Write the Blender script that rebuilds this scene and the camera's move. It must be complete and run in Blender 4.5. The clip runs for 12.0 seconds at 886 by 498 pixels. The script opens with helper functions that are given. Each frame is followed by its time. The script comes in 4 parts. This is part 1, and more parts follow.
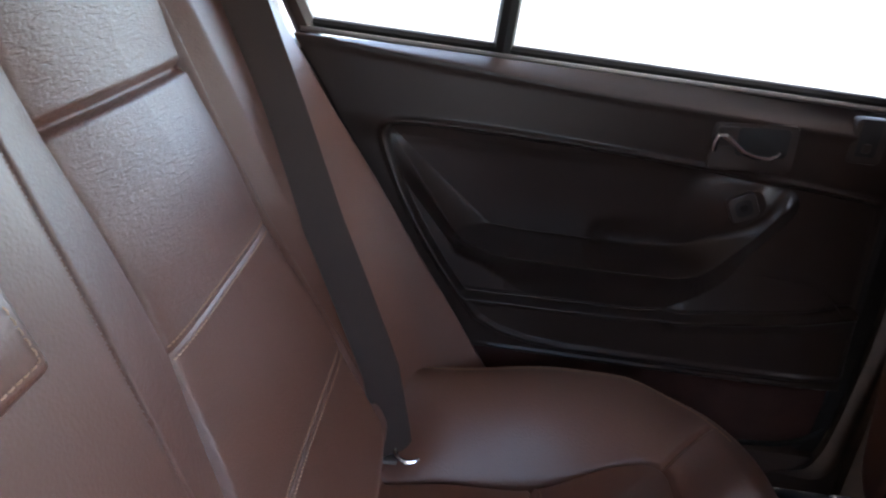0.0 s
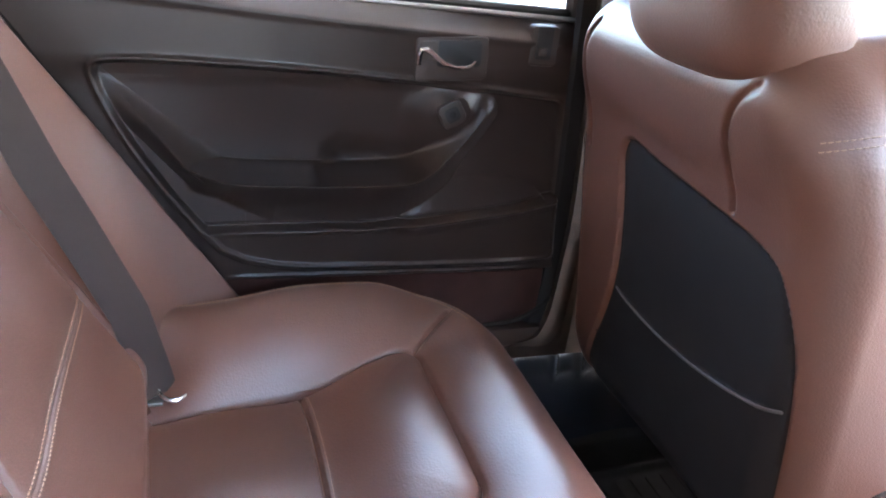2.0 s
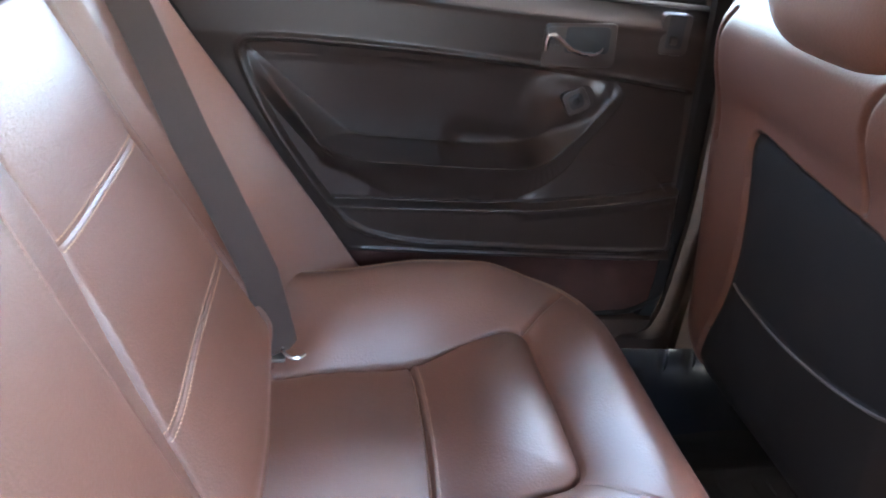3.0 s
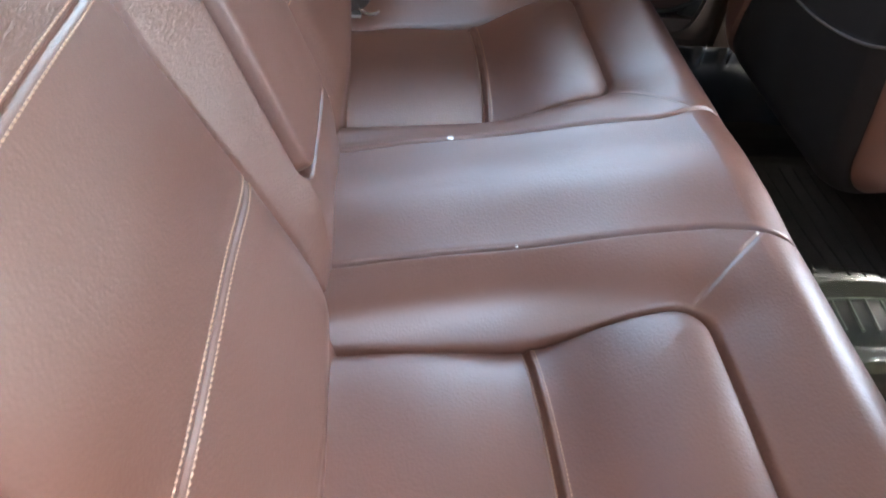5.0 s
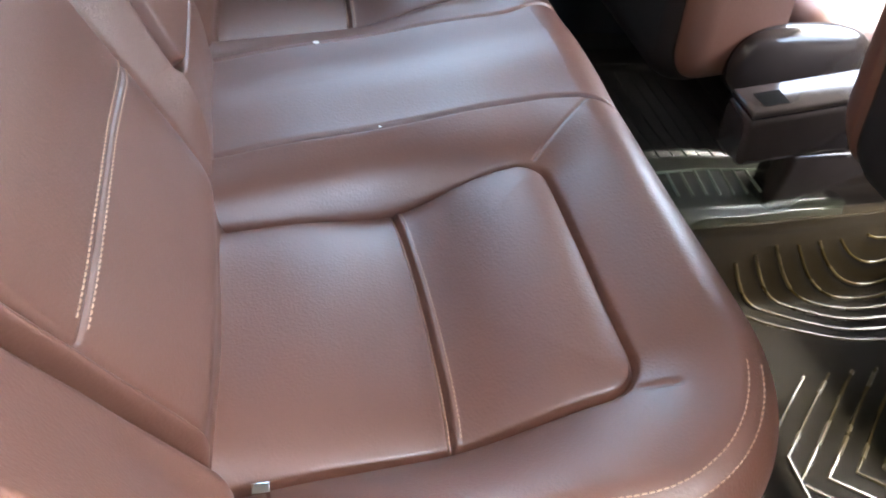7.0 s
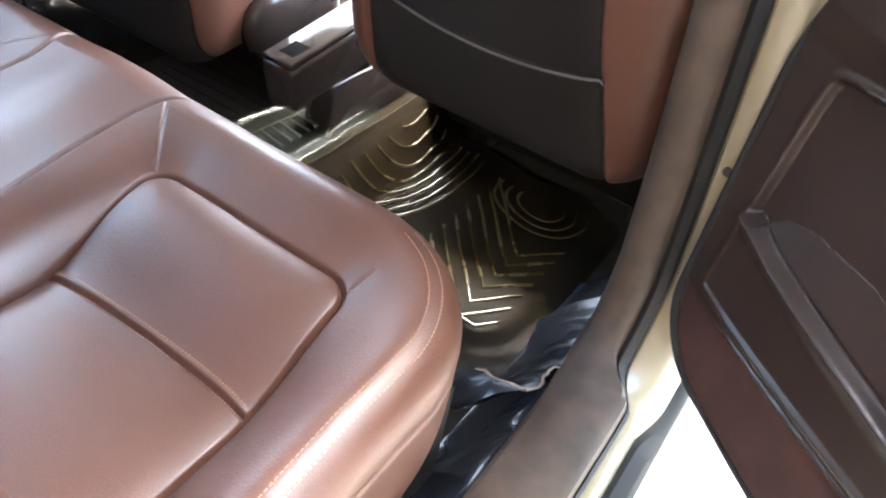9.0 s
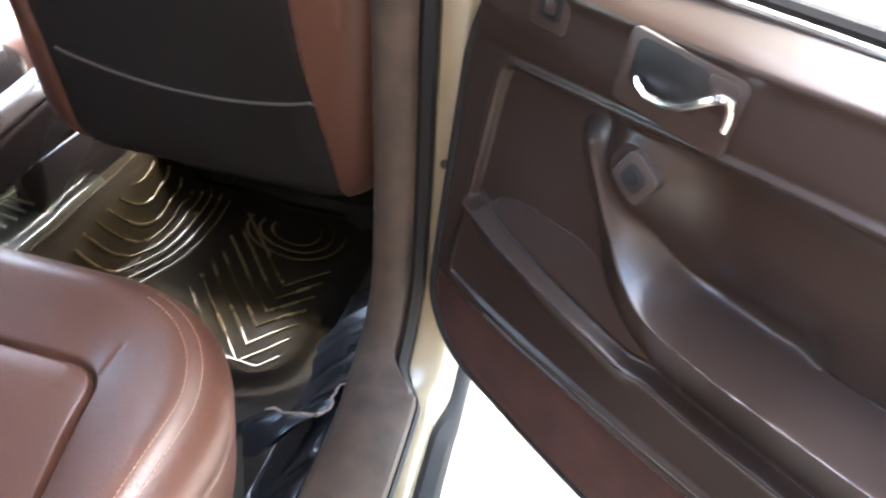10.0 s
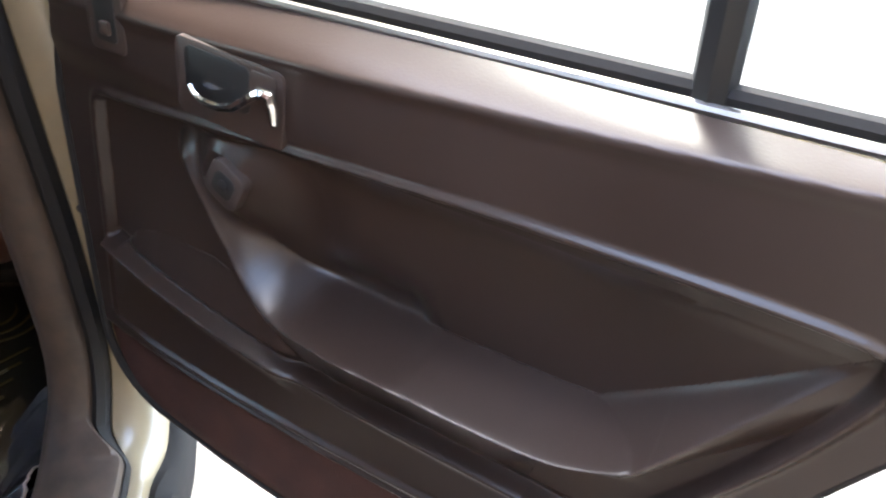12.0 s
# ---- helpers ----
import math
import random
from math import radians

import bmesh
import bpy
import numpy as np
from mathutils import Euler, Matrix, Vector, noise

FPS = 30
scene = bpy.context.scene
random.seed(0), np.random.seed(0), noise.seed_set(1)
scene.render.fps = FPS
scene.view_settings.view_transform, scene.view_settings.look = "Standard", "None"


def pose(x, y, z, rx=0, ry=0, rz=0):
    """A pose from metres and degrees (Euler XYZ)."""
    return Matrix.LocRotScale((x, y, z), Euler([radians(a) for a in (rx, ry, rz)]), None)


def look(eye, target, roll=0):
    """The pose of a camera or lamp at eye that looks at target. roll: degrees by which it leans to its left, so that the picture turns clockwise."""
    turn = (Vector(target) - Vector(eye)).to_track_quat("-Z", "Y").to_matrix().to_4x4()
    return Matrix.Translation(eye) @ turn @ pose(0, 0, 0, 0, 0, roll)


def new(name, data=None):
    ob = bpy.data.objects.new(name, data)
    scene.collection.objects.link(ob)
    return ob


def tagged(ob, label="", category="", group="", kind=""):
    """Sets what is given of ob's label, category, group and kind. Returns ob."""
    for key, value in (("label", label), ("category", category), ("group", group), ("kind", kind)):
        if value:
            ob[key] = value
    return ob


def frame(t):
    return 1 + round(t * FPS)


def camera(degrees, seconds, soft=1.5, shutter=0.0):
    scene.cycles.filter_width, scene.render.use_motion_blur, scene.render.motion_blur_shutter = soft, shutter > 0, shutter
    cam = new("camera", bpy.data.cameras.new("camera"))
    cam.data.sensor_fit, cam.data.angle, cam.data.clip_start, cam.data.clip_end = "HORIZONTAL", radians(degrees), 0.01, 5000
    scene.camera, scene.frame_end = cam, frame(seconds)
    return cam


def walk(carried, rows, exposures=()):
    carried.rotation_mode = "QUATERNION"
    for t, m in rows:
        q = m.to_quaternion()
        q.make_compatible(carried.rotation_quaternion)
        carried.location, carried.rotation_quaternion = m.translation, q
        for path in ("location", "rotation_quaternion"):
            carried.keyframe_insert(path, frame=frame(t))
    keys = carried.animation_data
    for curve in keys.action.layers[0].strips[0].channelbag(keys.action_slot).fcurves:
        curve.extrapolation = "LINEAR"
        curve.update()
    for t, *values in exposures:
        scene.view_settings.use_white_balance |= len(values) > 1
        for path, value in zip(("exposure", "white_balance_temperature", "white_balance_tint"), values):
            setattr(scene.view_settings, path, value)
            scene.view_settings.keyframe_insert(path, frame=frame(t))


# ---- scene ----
cam = camera(61.6, 12.0, 2.0, 0.25)

PATH = [
    (0, (0.082, -0.272, 0.936), (0.071, 1.559, 0.132), 6.7),
    (0.5, (0.086, -0.282, 0.938), (0.335, 1.531, 0.132), 7.5),
    (1, (0.107, -0.307, 0.912), (0.607, 1.462, 0.123), 6.8),
    (1.5, (0.107, -0.333, 0.906), (0.703, 1.391, 0.086), 6.7),
    (2, (0.098, -0.345, 0.918), (0.729, 1.353, 0.07), 6.7),
    (2.5, (0.096, -0.35, 0.92), (0.673, 1.356, 0.051), 6.5),
    (2.7, (0.094, -0.357, 0.923), (0.557, 1.374, 0.035), 6.5),
    (4.3, (0.07, -0.518, 0.874), (0.267, 1.101, -0.283), 6.8),
    (4.5, (0.069, -0.561, 0.853), (0.282, 1.0, -0.38), 7.1),
    (4.7, (0.069, -0.587, 0.845), (0.286, 0.928, -0.443), 7.0),
    (5, (0.063, -0.639, 0.841), (0.28, 0.814, -0.516), 7.6),
    (5.5, (0.059, -0.702, 0.851), (0.284, 0.738, -0.519), 7.7),
    (6, (0.075, -0.751, 0.839), (0.323, 0.674, -0.542), 8.4),
    (6.5, (0.087, -0.787, 0.83), (0.418, 0.613, -0.559), 8.7),
    (6.7, (0.09, -0.786, 0.837), (0.463, 0.596, -0.56), 9.0),
    (8.3, (-0.045, -0.75, 0.86), (1.09, 0.216, -0.474), 12.5),
    (8.5, (-0.064, -0.773, 0.88), (1.171, 0.088, -0.436), 11.9),
    (9, (-0.082, -0.811, 0.9), (1.287, -0.114, -0.382), 11.4),
    (9.5, (-0.083, -0.836, 0.912), (1.376, -0.262, -0.328), 10.9),
    (10, (-0.076, -0.85, 0.921), (1.537, -0.656, -0.244), 9.3),
    (10.5, (-0.076, -0.88, 0.94), (1.568, -0.779, -0.195), 8.6),
    (11, (-0.051, -0.907, 0.938), (1.622, -0.901, -0.159), 8.1),
    (11.5, (-0.061, -0.97, 0.93), (1.617, -1.131, -0.146), 7.2),
    (12, (-0.073, -1.009, 0.928), (1.587, -1.333, -0.138), 6.3),
]
walk(cam, [(t, look(eye, target, roll)) for t, eye, target, roll in PATH],
     exposures=[(0, 4.40, 6250, 10), (0.5, 4.40, 6250, 10), (1, 5.45, 6150, 6), (1.5, 6.0, 6100, 6), (2.5, 6.1, 6100, 6), (4.5, 5.7, 6500, 3), (5.0, 5.5, 6500, 3), (6.7, 5.33, 6450, 3), (8.5, 5.65, 6650, 3), (9.5, 5.78, 6600, 3), (10.0, 5.45, 6500, 6), (10.5, 5.14, 6500, 6), (11, 4.82, 6500, 6), (12, 4.65, 6500, 6)])

# ---------------------------------------------------------------- light
world = bpy.data.worlds.new("world")
scene.world = world
world.use_nodes = True
wn = world.node_tree.nodes
sky = wn.new("ShaderNodeTexSky")
sky.sky_type, sky.sun_disc = "NISHITA", False
sky.sun_elevation, sky.sun_rotation = radians(63), radians(84)
sky.air_density, sky.dust_density = 1.0, 4.0
wn["Background"].inputs["Strength"].default_value = 0.15
world.node_tree.links.new(sky.outputs[0], wn["Background"].inputs[0])
sun = new("sun", bpy.data.lights.new("sun", "SUN"))
sun.data.energy, sun.data.angle, sun.data.color = 0.3, radians(10), (1.0, 0.96, 0.90)
sun.matrix_world = look((4.52, 0.47, 8.91), (0, 0, 0))


# ---------------------------------------------------------------- materials
def mat(name, color, rough=0.5, metal=0.0, var=0.12, scale=8.0, grain=600.0, bump=0.05, dist=0.001,
        spec=0.5, coat=0.0, sheen=0.0, rvar=0.08, voronoi=False):
    """A surface with stains at one scale and grain relief at another, in metres."""
    m = bpy.data.materials.new(name)
    m.use_nodes = True
    n, l = m.node_tree.nodes, m.node_tree.links
    b = n["Principled BSDF"]
    tc = n.new("ShaderNodeTexCoord")
    big = n.new("ShaderNodeTexNoise")
    big.inputs["Scale"].default_value, big.inputs["Detail"].default_value = scale, 5.0
    l.new(tc.outputs["Object"], big.inputs["Vector"])
    ramp = n.new("ShaderNodeMapRange")
    ramp.inputs["From Min"].default_value, ramp.inputs["From Max"].default_value = 0.3, 0.7
    ramp.inputs["To Min"].default_value, ramp.inputs["To Max"].default_value = 1 - var, 1 + var
    l.new(big.outputs["Fac"], ramp.inputs["Value"])
    mul = n.new("ShaderNodeVectorMath")
    mul.operation = "SCALE"
    mul.inputs[0].default_value = color
    l.new(ramp.outputs[0], mul.inputs["Scale"])
    l.new(mul.outputs[0], b.inputs["Base Color"])
    rr = n.new("ShaderNodeMapRange")
    rr.inputs["From Min"].default_value, rr.inputs["From Max"].default_value = 0.3, 0.7
    rr.inputs["To Min"].default_value, rr.inputs["To Max"].default_value = rough - rvar, rough + rvar
    l.new(big.outputs["Fac"], rr.inputs["Value"])
    l.new(rr.outputs[0], b.inputs["Roughness"])
    b.inputs["Metallic"].default_value = metal
    b.inputs["Specular IOR Level"].default_value = spec
    b.inputs["Coat Weight"].default_value, b.inputs["Coat Roughness"].default_value = coat, 0.25
    b.inputs["Sheen Weight"].default_value = sheen
    if bump:
        if voronoi:
            fine = n.new("ShaderNodeTexVoronoi")
            fine.feature = "SMOOTH_F1"
            out = fine.outputs["Distance"]
        else:
            fine = n.new("ShaderNodeTexNoise")
            fine.inputs["Detail"].default_value = 4.0
            out = fine.outputs["Fac"]
        fine.inputs["Scale"].default_value = grain
        l.new(tc.outputs["Object"], fine.inputs["Vector"])
        bm = n.new("ShaderNodeBump")
        bm.inputs["Strength"].default_value, bm.inputs["Distance"].default_value = bump, dist
        l.new(out, bm.inputs["Height"])
        l.new(bm.outputs[0], b.inputs["Normal"])
    return m


LEATHER = mat("brown_leather", (0.111, 0.0445, 0.0268), 0.45, spec=0.90, rvar=0.045, var=0.10, scale=5, grain=420, bump=0.35, dist=0.0006, voronoi=True)
THREAD = mat("tan_thread", (0.35, 0.222, 0.15), 0.7, var=0.1, grain=900, bump=0.2)
BROWNTHREAD = mat("brown_thread", (0.13, 0.065, 0.042), 0.7, var=0.1, grain=900, bump=0.2)
VINYL = mat("dark_brown_vinyl", (0.031, 0.020, 0.016), 0.33, rvar=0.05, spec=0.45, var=0.14, scale=6, grain=700, bump=0.13, dist=0.0004, voronoi=True)
VINYL_SMOOTH = mat("dark_brown_plastic", (0.043, 0.029, 0.024), 0.38, rvar=0.06, var=0.12, scale=9, grain=900, bump=0.08)
CARPET_RED = mat("red_brown_carpet", (0.062, 0.029, 0.024), 0.9, var=0.25, scale=20, grain=900, bump=0.8, dist=0.002, spec=0.2)
CARPET = mat("black_carpet", (0.018, 0.016, 0.015), 0.95, var=0.3, scale=25, grain=900, bump=0.8, dist=0.002, spec=0.2)
BACKCLOTH = mat("charcoal_vinyl", (0.017, 0.015, 0.014), 0.62, spec=0.28, var=0.15, scale=9, grain=1100, bump=0.3, dist=0.0004)
BLACKSHEET = mat("black_vinyl_sheet", (0.013, 0.015, 0.019), 0.20, spec=0.38, rvar=0.04, var=0.2, scale=12, grain=40, bump=0.10, dist=0.004)
CHROME = mat("chrome", (0.75, 0.76, 0.78), 0.12, metal=1.0, var=0.03, grain=200, bump=0.02, rvar=0.04)
STEEL = mat("dull_steel", (0.35, 0.34, 0.33), 0.38, metal=1.0, var=0.1, grain=200, bump=0.05)
PAINT = mat("beige_car_paint", (0.24, 0.20, 0.13), 0.20, rvar=0.03, var=0.08, scale=14, grain=300, bump=0.03, coat=0.5)
RUBBER = mat("black_rubber", (0.018, 0.017, 0.017), 0.75, spec=0.25, var=0.2, scale=20, grain=400, bump=0.1)
TRIM = mat("brown_pillar_plastic", (0.057, 0.039, 0.028), 0.60, var=0.42, scale=26, grain=500, bump=0.2)
WEBBING = mat("dark_seat_belt_webbing", (0.055, 0.038, 0.032), 0.8, spec=0.2, var=0.08, scale=20, grain=1500, bump=0.4, dist=0.0004)
DARKHOLE = mat("black_plastic", (0.012, 0.012, 0.012), 0.5, var=0.1, grain=300, bump=0.05)
GREYPLASTIC = mat("grey_brown_plastic", (0.058, 0.044, 0.039), 0.35, rvar=0.05, var=0.12, scale=12, grain=500, bump=0.08)
PIPING = mat("grey_piping", (0.11, 0.095, 0.088), 0.45, var=0.1, grain=700, bump=0.1)
GLOSSBLACK = mat("glossy_dark_brown_plastic", (0.028, 0.022, 0.020), 0.14, rvar=0.04, var=0.15, scale=14, grain=700, bump=0.05)
HEADLINER = mat("beige_headliner", (0.42, 0.40, 0.36), 0.9, var=0.06, grain=700, bump=0.3)
CONCRETE = mat("pale_concrete", (0.14, 0.132, 0.117), 0.85, var=0.3, scale=2.5, grain=60, bump=0.5, dist=0.004)
BLOCKWALL = mat("light_block_grey_brown", (0.17, 0.14, 0.11), 0.9, var=0.3, scale=3, grain=40, bump=0.6, dist=0.006)
TORN = mat("torn_sheet_backing", (0.30, 0.25, 0.22), 0.8, var=0.3, scale=60, grain=300, bump=0.5, dist=0.002)
ROCKER = mat("dull_black_plastic", (0.010, 0.010, 0.010), 0.85, spec=0.15, var=0.2, scale=20, grain=400, bump=0.1)
# near-black that stands for the shade inside the console's slot
SLOT_SHADE = mat("slot_shade_black", (0.004, 0.004, 0.004), 0.95, spec=0.03, var=0.1, grain=300, bump=0.05)
WHITEBIT = mat("white_lint", (0.85, 0.84, 0.80), 0.8, var=0.05, grain=300, bump=0.1)


def creased(name):
    """The same hide with fine stretched creases."""
    m = LEATHER.copy()
    m.name = name
    n, l = m.node_tree.nodes, m.node_tree.links
    tc = n["Texture Coordinate"]
    mp = n.new("ShaderNodeMapping")
    mp.inputs["Scale"].default_value = (1.0, 0.25, 1.0)
    mp.inputs["Rotation"].default_value = (radians(8), 0, 0)
    l.new(tc.outputs["Object"], mp.inputs["Vector"])
    w = n.new("ShaderNodeTexNoise")
    w.inputs["Scale"].default_value, w.inputs["Detail"].default_value = 300.0, 3.0
    w.inputs["Distortion"].default_value = 1.2
    l.new(mp.outputs[0], w.inputs["Vector"])
    k = n.new("ShaderNodeBump")
    k.inputs["Strength"].default_value, k.inputs["Distance"].default_value = 0.6, 0.0011
    l.new(w.outputs["Fac"], k.inputs["Height"])
    l.new(n["Bump"].outputs[0], k.inputs["Normal"])
    l.new(k.outputs[0], n["Principled BSDF"].inputs["Normal"])
    return m


def glass_mat(name, tint, gloss=0.08, rough=0.02):
    m = bpy.data.materials.new(name)
    m.use_nodes = True
    n, l = m.node_tree.nodes, m.node_tree.links
    n.remove(n["Principled BSDF"])
    tr, gl, mix = n.new("ShaderNodeBsdfTransparent"), n.new("ShaderNodeBsdfGlossy"), n.new("ShaderNodeMixShader")
    tr.inputs["Color"].default_value = (*tint, 1)
    gl.inputs["Roughness"].default_value = rough
    fr = n.new("ShaderNodeFresnel")
    fr.inputs["IOR"].default_value = 1.45
    l.new(fr.outputs[0], mix.inputs[0])
    l.new(tr.outputs[0], mix.inputs[1])
    l.new(gl.outputs[0], mix.inputs[2])
    l.new(mix.outputs[0], n["Material Output"].inputs["Surface"])
    return m


GLASS = glass_mat("window_glass", (0.93, 0.96, 0.95))
CLEARMAT = mat("yellowed_clear_plastic", (0.017, 0.0115, 0.0045), 0.48, rvar=0.10, spec=0.06, var=0.25, scale=9, grain=60, bump=0.25, dist=0.002)
CLEARMAT.node_tree.nodes["Principled BSDF"].inputs["Alpha"].default_value = 0.55
CLEARMAT_GREEN = mat("greenish_clear_plastic", (0.022, 0.025, 0.017), 0.24, var=0.25, scale=9, grain=30, bump=0.2, dist=0.003, rvar=0.05)
CLEARMAT_GREEN.node_tree.nodes["Principled BSDF"].inputs["Alpha"].default_value = 0.42
# same plastic, made paler: light caught by the rib edges is in the colour
CLEARRIB = mat("yellowed_ribs_lit", (0.050, 0.037, 0.015), 0.26, rvar=0.10, spec=0.40, var=0.2, scale=12, grain=60, bump=0.05)
GREENRIB = mat("greenish_plastic_ribs", (0.07, 0.08, 0.066), 0.15, var=0.2, scale=12, grain=60, bump=0.05)
LEATHER_CREASED = creased("creased_brown_leather")


# ---------------------------------------------------------------- building tools
def thing(name, label, category, at=None, group="", kind=""):
    ob = new(name)
    ob.empty_display_size = 0.05
    if at is not None:
        ob.matrix_world = at
    return tagged(ob, label, category, group, kind)


def put(name, me, material, parent, label=""):
    ob = new(name, me)
    if not me.materials:
        me.materials.append(material)
    ob.parent = parent
    if label:
        tagged(ob, label)
    return ob


def part(name, bm, material, parent, label="", smooth=True):
    me = bpy.data.meshes.new(name)
    bm.to_mesh(me)
    bm.free()
    if smooth:
        me.shade_smooth()
        me.set_sharp_from_angle(angle=radians(40))
    return put(name, me, material, parent, label)


def snapped(us, vs, f, far):
    """A grid whose nearest corners are drawn onto the line f = 0."""
    U, V = np.meshgrid(us, vs, indexing="ij")
    for _ in range(2):
        d, e = f(U, V), 1e-4
        gx, gy = (f(U + e, V) - f(U - e, V)) / (2 * e), (f(U, V + e) - f(U, V - e)) / (2 * e)
        g2 = gx * gx + gy * gy + 1e-6
        near = np.abs(d) < far * np.sqrt(g2)
        U, V = U - np.where(near, d * gx / g2, 0), V - np.where(near, d * gy / g2, 0)
    return U, V


def sheet_data(F, us, vs, grid=None, e=4e-4):
    """Points and normals of the surface F over a grid."""
    U, V = grid or np.meshgrid(us, vs, indexing="ij")
    P = F(U, V)
    du = F(U + e, V) - F(U - e, V)
    dv = F(U, V + e) - F(U, V - e)
    N = np.cross(du, dv)
    N /= np.linalg.norm(N, axis=-1, keepdims=True) + 1e-12
    return P, N


def sheet(name, P, N, keep, material, parent, label="", flip=False):
    """A mesh of those grid cells that keep names, with the surface's own normals."""
    m, n = P.shape[:2]
    ids = np.arange(m * n).reshape(m, n)
    quads = np.stack([ids[:-1, :-1], ids[1:, :-1], ids[1:, 1:], ids[:-1, 1:]], -1)
    quads = quads.reshape(-1, 4) if keep is None else quads[keep]
    if not len(quads):
        return None
    used, back = np.unique(quads, return_inverse=True)
    faces = back.reshape(-1, 4)
    if flip:
        faces, N = faces[:, ::-1], -N
    me = bpy.data.meshes.new(name)
    me.from_pydata(P.reshape(-1, 3)[used].tolist(), [], faces.tolist())
    me.shade_smooth()
    me.normals_split_custom_set_from_vertices(N.reshape(-1, 3)[used].tolist())
    return put(name, me, material, parent, label)


def cells(A):
    return 0.25 * (A[:-1, :-1] + A[1:, :-1] + A[1:, 1:] + A[:-1, 1:])


def sstep(a, b, x):
    t = np.clip((x - a) / (b - a), 0, 1)
    return t * t * (3 - 2 * t)


def bell(x, w):
    return np.exp(-((x / w) ** 2))


def poly_sdf(x, y, pts):
    """Signed distance to a polygon, negative inside."""
    d = np.full(np.shape(x), 1e9)
    s = np.ones(np.shape(x))
    k = len(pts)
    for i in range(k):
        (ax, ay), (bx, by) = pts[i], pts[i - 1]
        ex, ey, wx, wy = bx - ax, by - ay, x - ax, y - ay
        t = np.clip((wx * ex + wy * ey) / (ex * ex + ey * ey), 0, 1)
        d = np.minimum(d, (wx - ex * t) ** 2 + (wy - ey * t) ** 2)
        c1, c2, c3 = y >= ay, y < by, ex * wy > ey * wx
        s = np.where((c1 & c2 & c3) | (~c1 & ~c2 & ~c3), -s, s)
    return s * np.sqrt(d)


def rounded(pts, n=3):
    """A closed outline with its corners cut n times."""
    for _ in range(n):
        out = []
        for i in range(len(pts)):
            (ax, ay), (bx, by) = pts[i], pts[(i + 1) % len(pts)]
            out += [(0.75 * ax + 0.25 * bx, 0.75 * ay + 0.25 * by), (0.25 * ax + 0.75 * bx, 0.25 * ay + 0.75 * by)]
        pts = out
    return pts


def smooth_line(pts, n=3):
    """An open line with its corners cut n times."""
    for _ in range(n):
        out = [pts[0]]
        for (ax, ay), (bx, by) in zip(pts, pts[1:]):
            out += [(0.75 * ax + 0.25 * bx, 0.75 * ay + 0.25 * by), (0.25 * ax + 0.75 * bx, 0.25 * ay + 0.75 * by)]
        pts = out + [pts[-1]]
    return pts


def line_coords(x, y, pts):
    """Signed distance to an open line, positive on its left, and the way along it."""
    best, sd, along, run = np.full(np.shape(x), 1e9), np.zeros(np.shape(x)), np.zeros(np.shape(x)), 0.0
    for (ax, ay), (bx, by) in zip(pts, pts[1:]):
        ex, ey = bx - ax, by - ay
        ln = math.hypot(ex, ey)
        t = np.clip(((x - ax) * ex + (y - ay) * ey) / ln ** 2, 0, 1)
        d = np.hypot(x - ax - ex * t, y - ay - ey * t)
        sg = np.sign(ex * (y - ay) - ey * (x - ax))
        near = d < best
        best, sd, along = np.where(near, d, best), np.where(near, sg * d, sd), np.where(near, run + t * ln, along)
        run += ln
    return sd, along


def seg_dist(x, y, ax, ay, bx, by):
    ex, ey = bx - ax, by - ay
    t = np.clip(((x - ax) * ex + (y - ay) * ey) / (ex * ex + ey * ey), 0, 1)
    return np.hypot(x - ax - ex * t, y - ay - ey * t)


def rbox_sdf(x, y, cx, cy, hx, hy, r):
    qx, qy = np.abs(x - cx) - hx + r, np.abs(y - cy) - hy + r
    return np.hypot(np.maximum(qx, 0), np.maximum(qy, 0)) + np.minimum(np.maximum(qx, qy), 0) - r


def box_bm(bm, lo, hi, bevel=0.003, segs=2, m=None):
    """A bevelled box between two corners, added to bm."""
    lo, hi = Vector(lo), Vector(hi)
    got = bmesh.ops.create_cube(bm, size=1.0)
    vs = got["verts"]
    for v in vs:
        v.co = Vector([(lo[k] + hi[k]) / 2 + v.co[k] * (hi[k] - lo[k]) for k in range(3)])
    if bevel:
        es = list({e for v in vs for e in v.link_edges})
        got = bmesh.ops.bevel(bm, geom=es, offset=bevel, segments=segs, affect="EDGES", profile=0.5)
        vs = list({v for f in got["faces"] for v in f.verts} | {v for v in vs if v.is_valid})
    if m is not None:
        for v in vs:
            v.co = m @ v.co
    return bm


def box(name, lo, hi, material, parent, bevel=0.003, segs=2, label="", m=None):
    return part(name, box_bm(bmesh.new(), lo, hi, bevel, segs, m), material, parent, label)


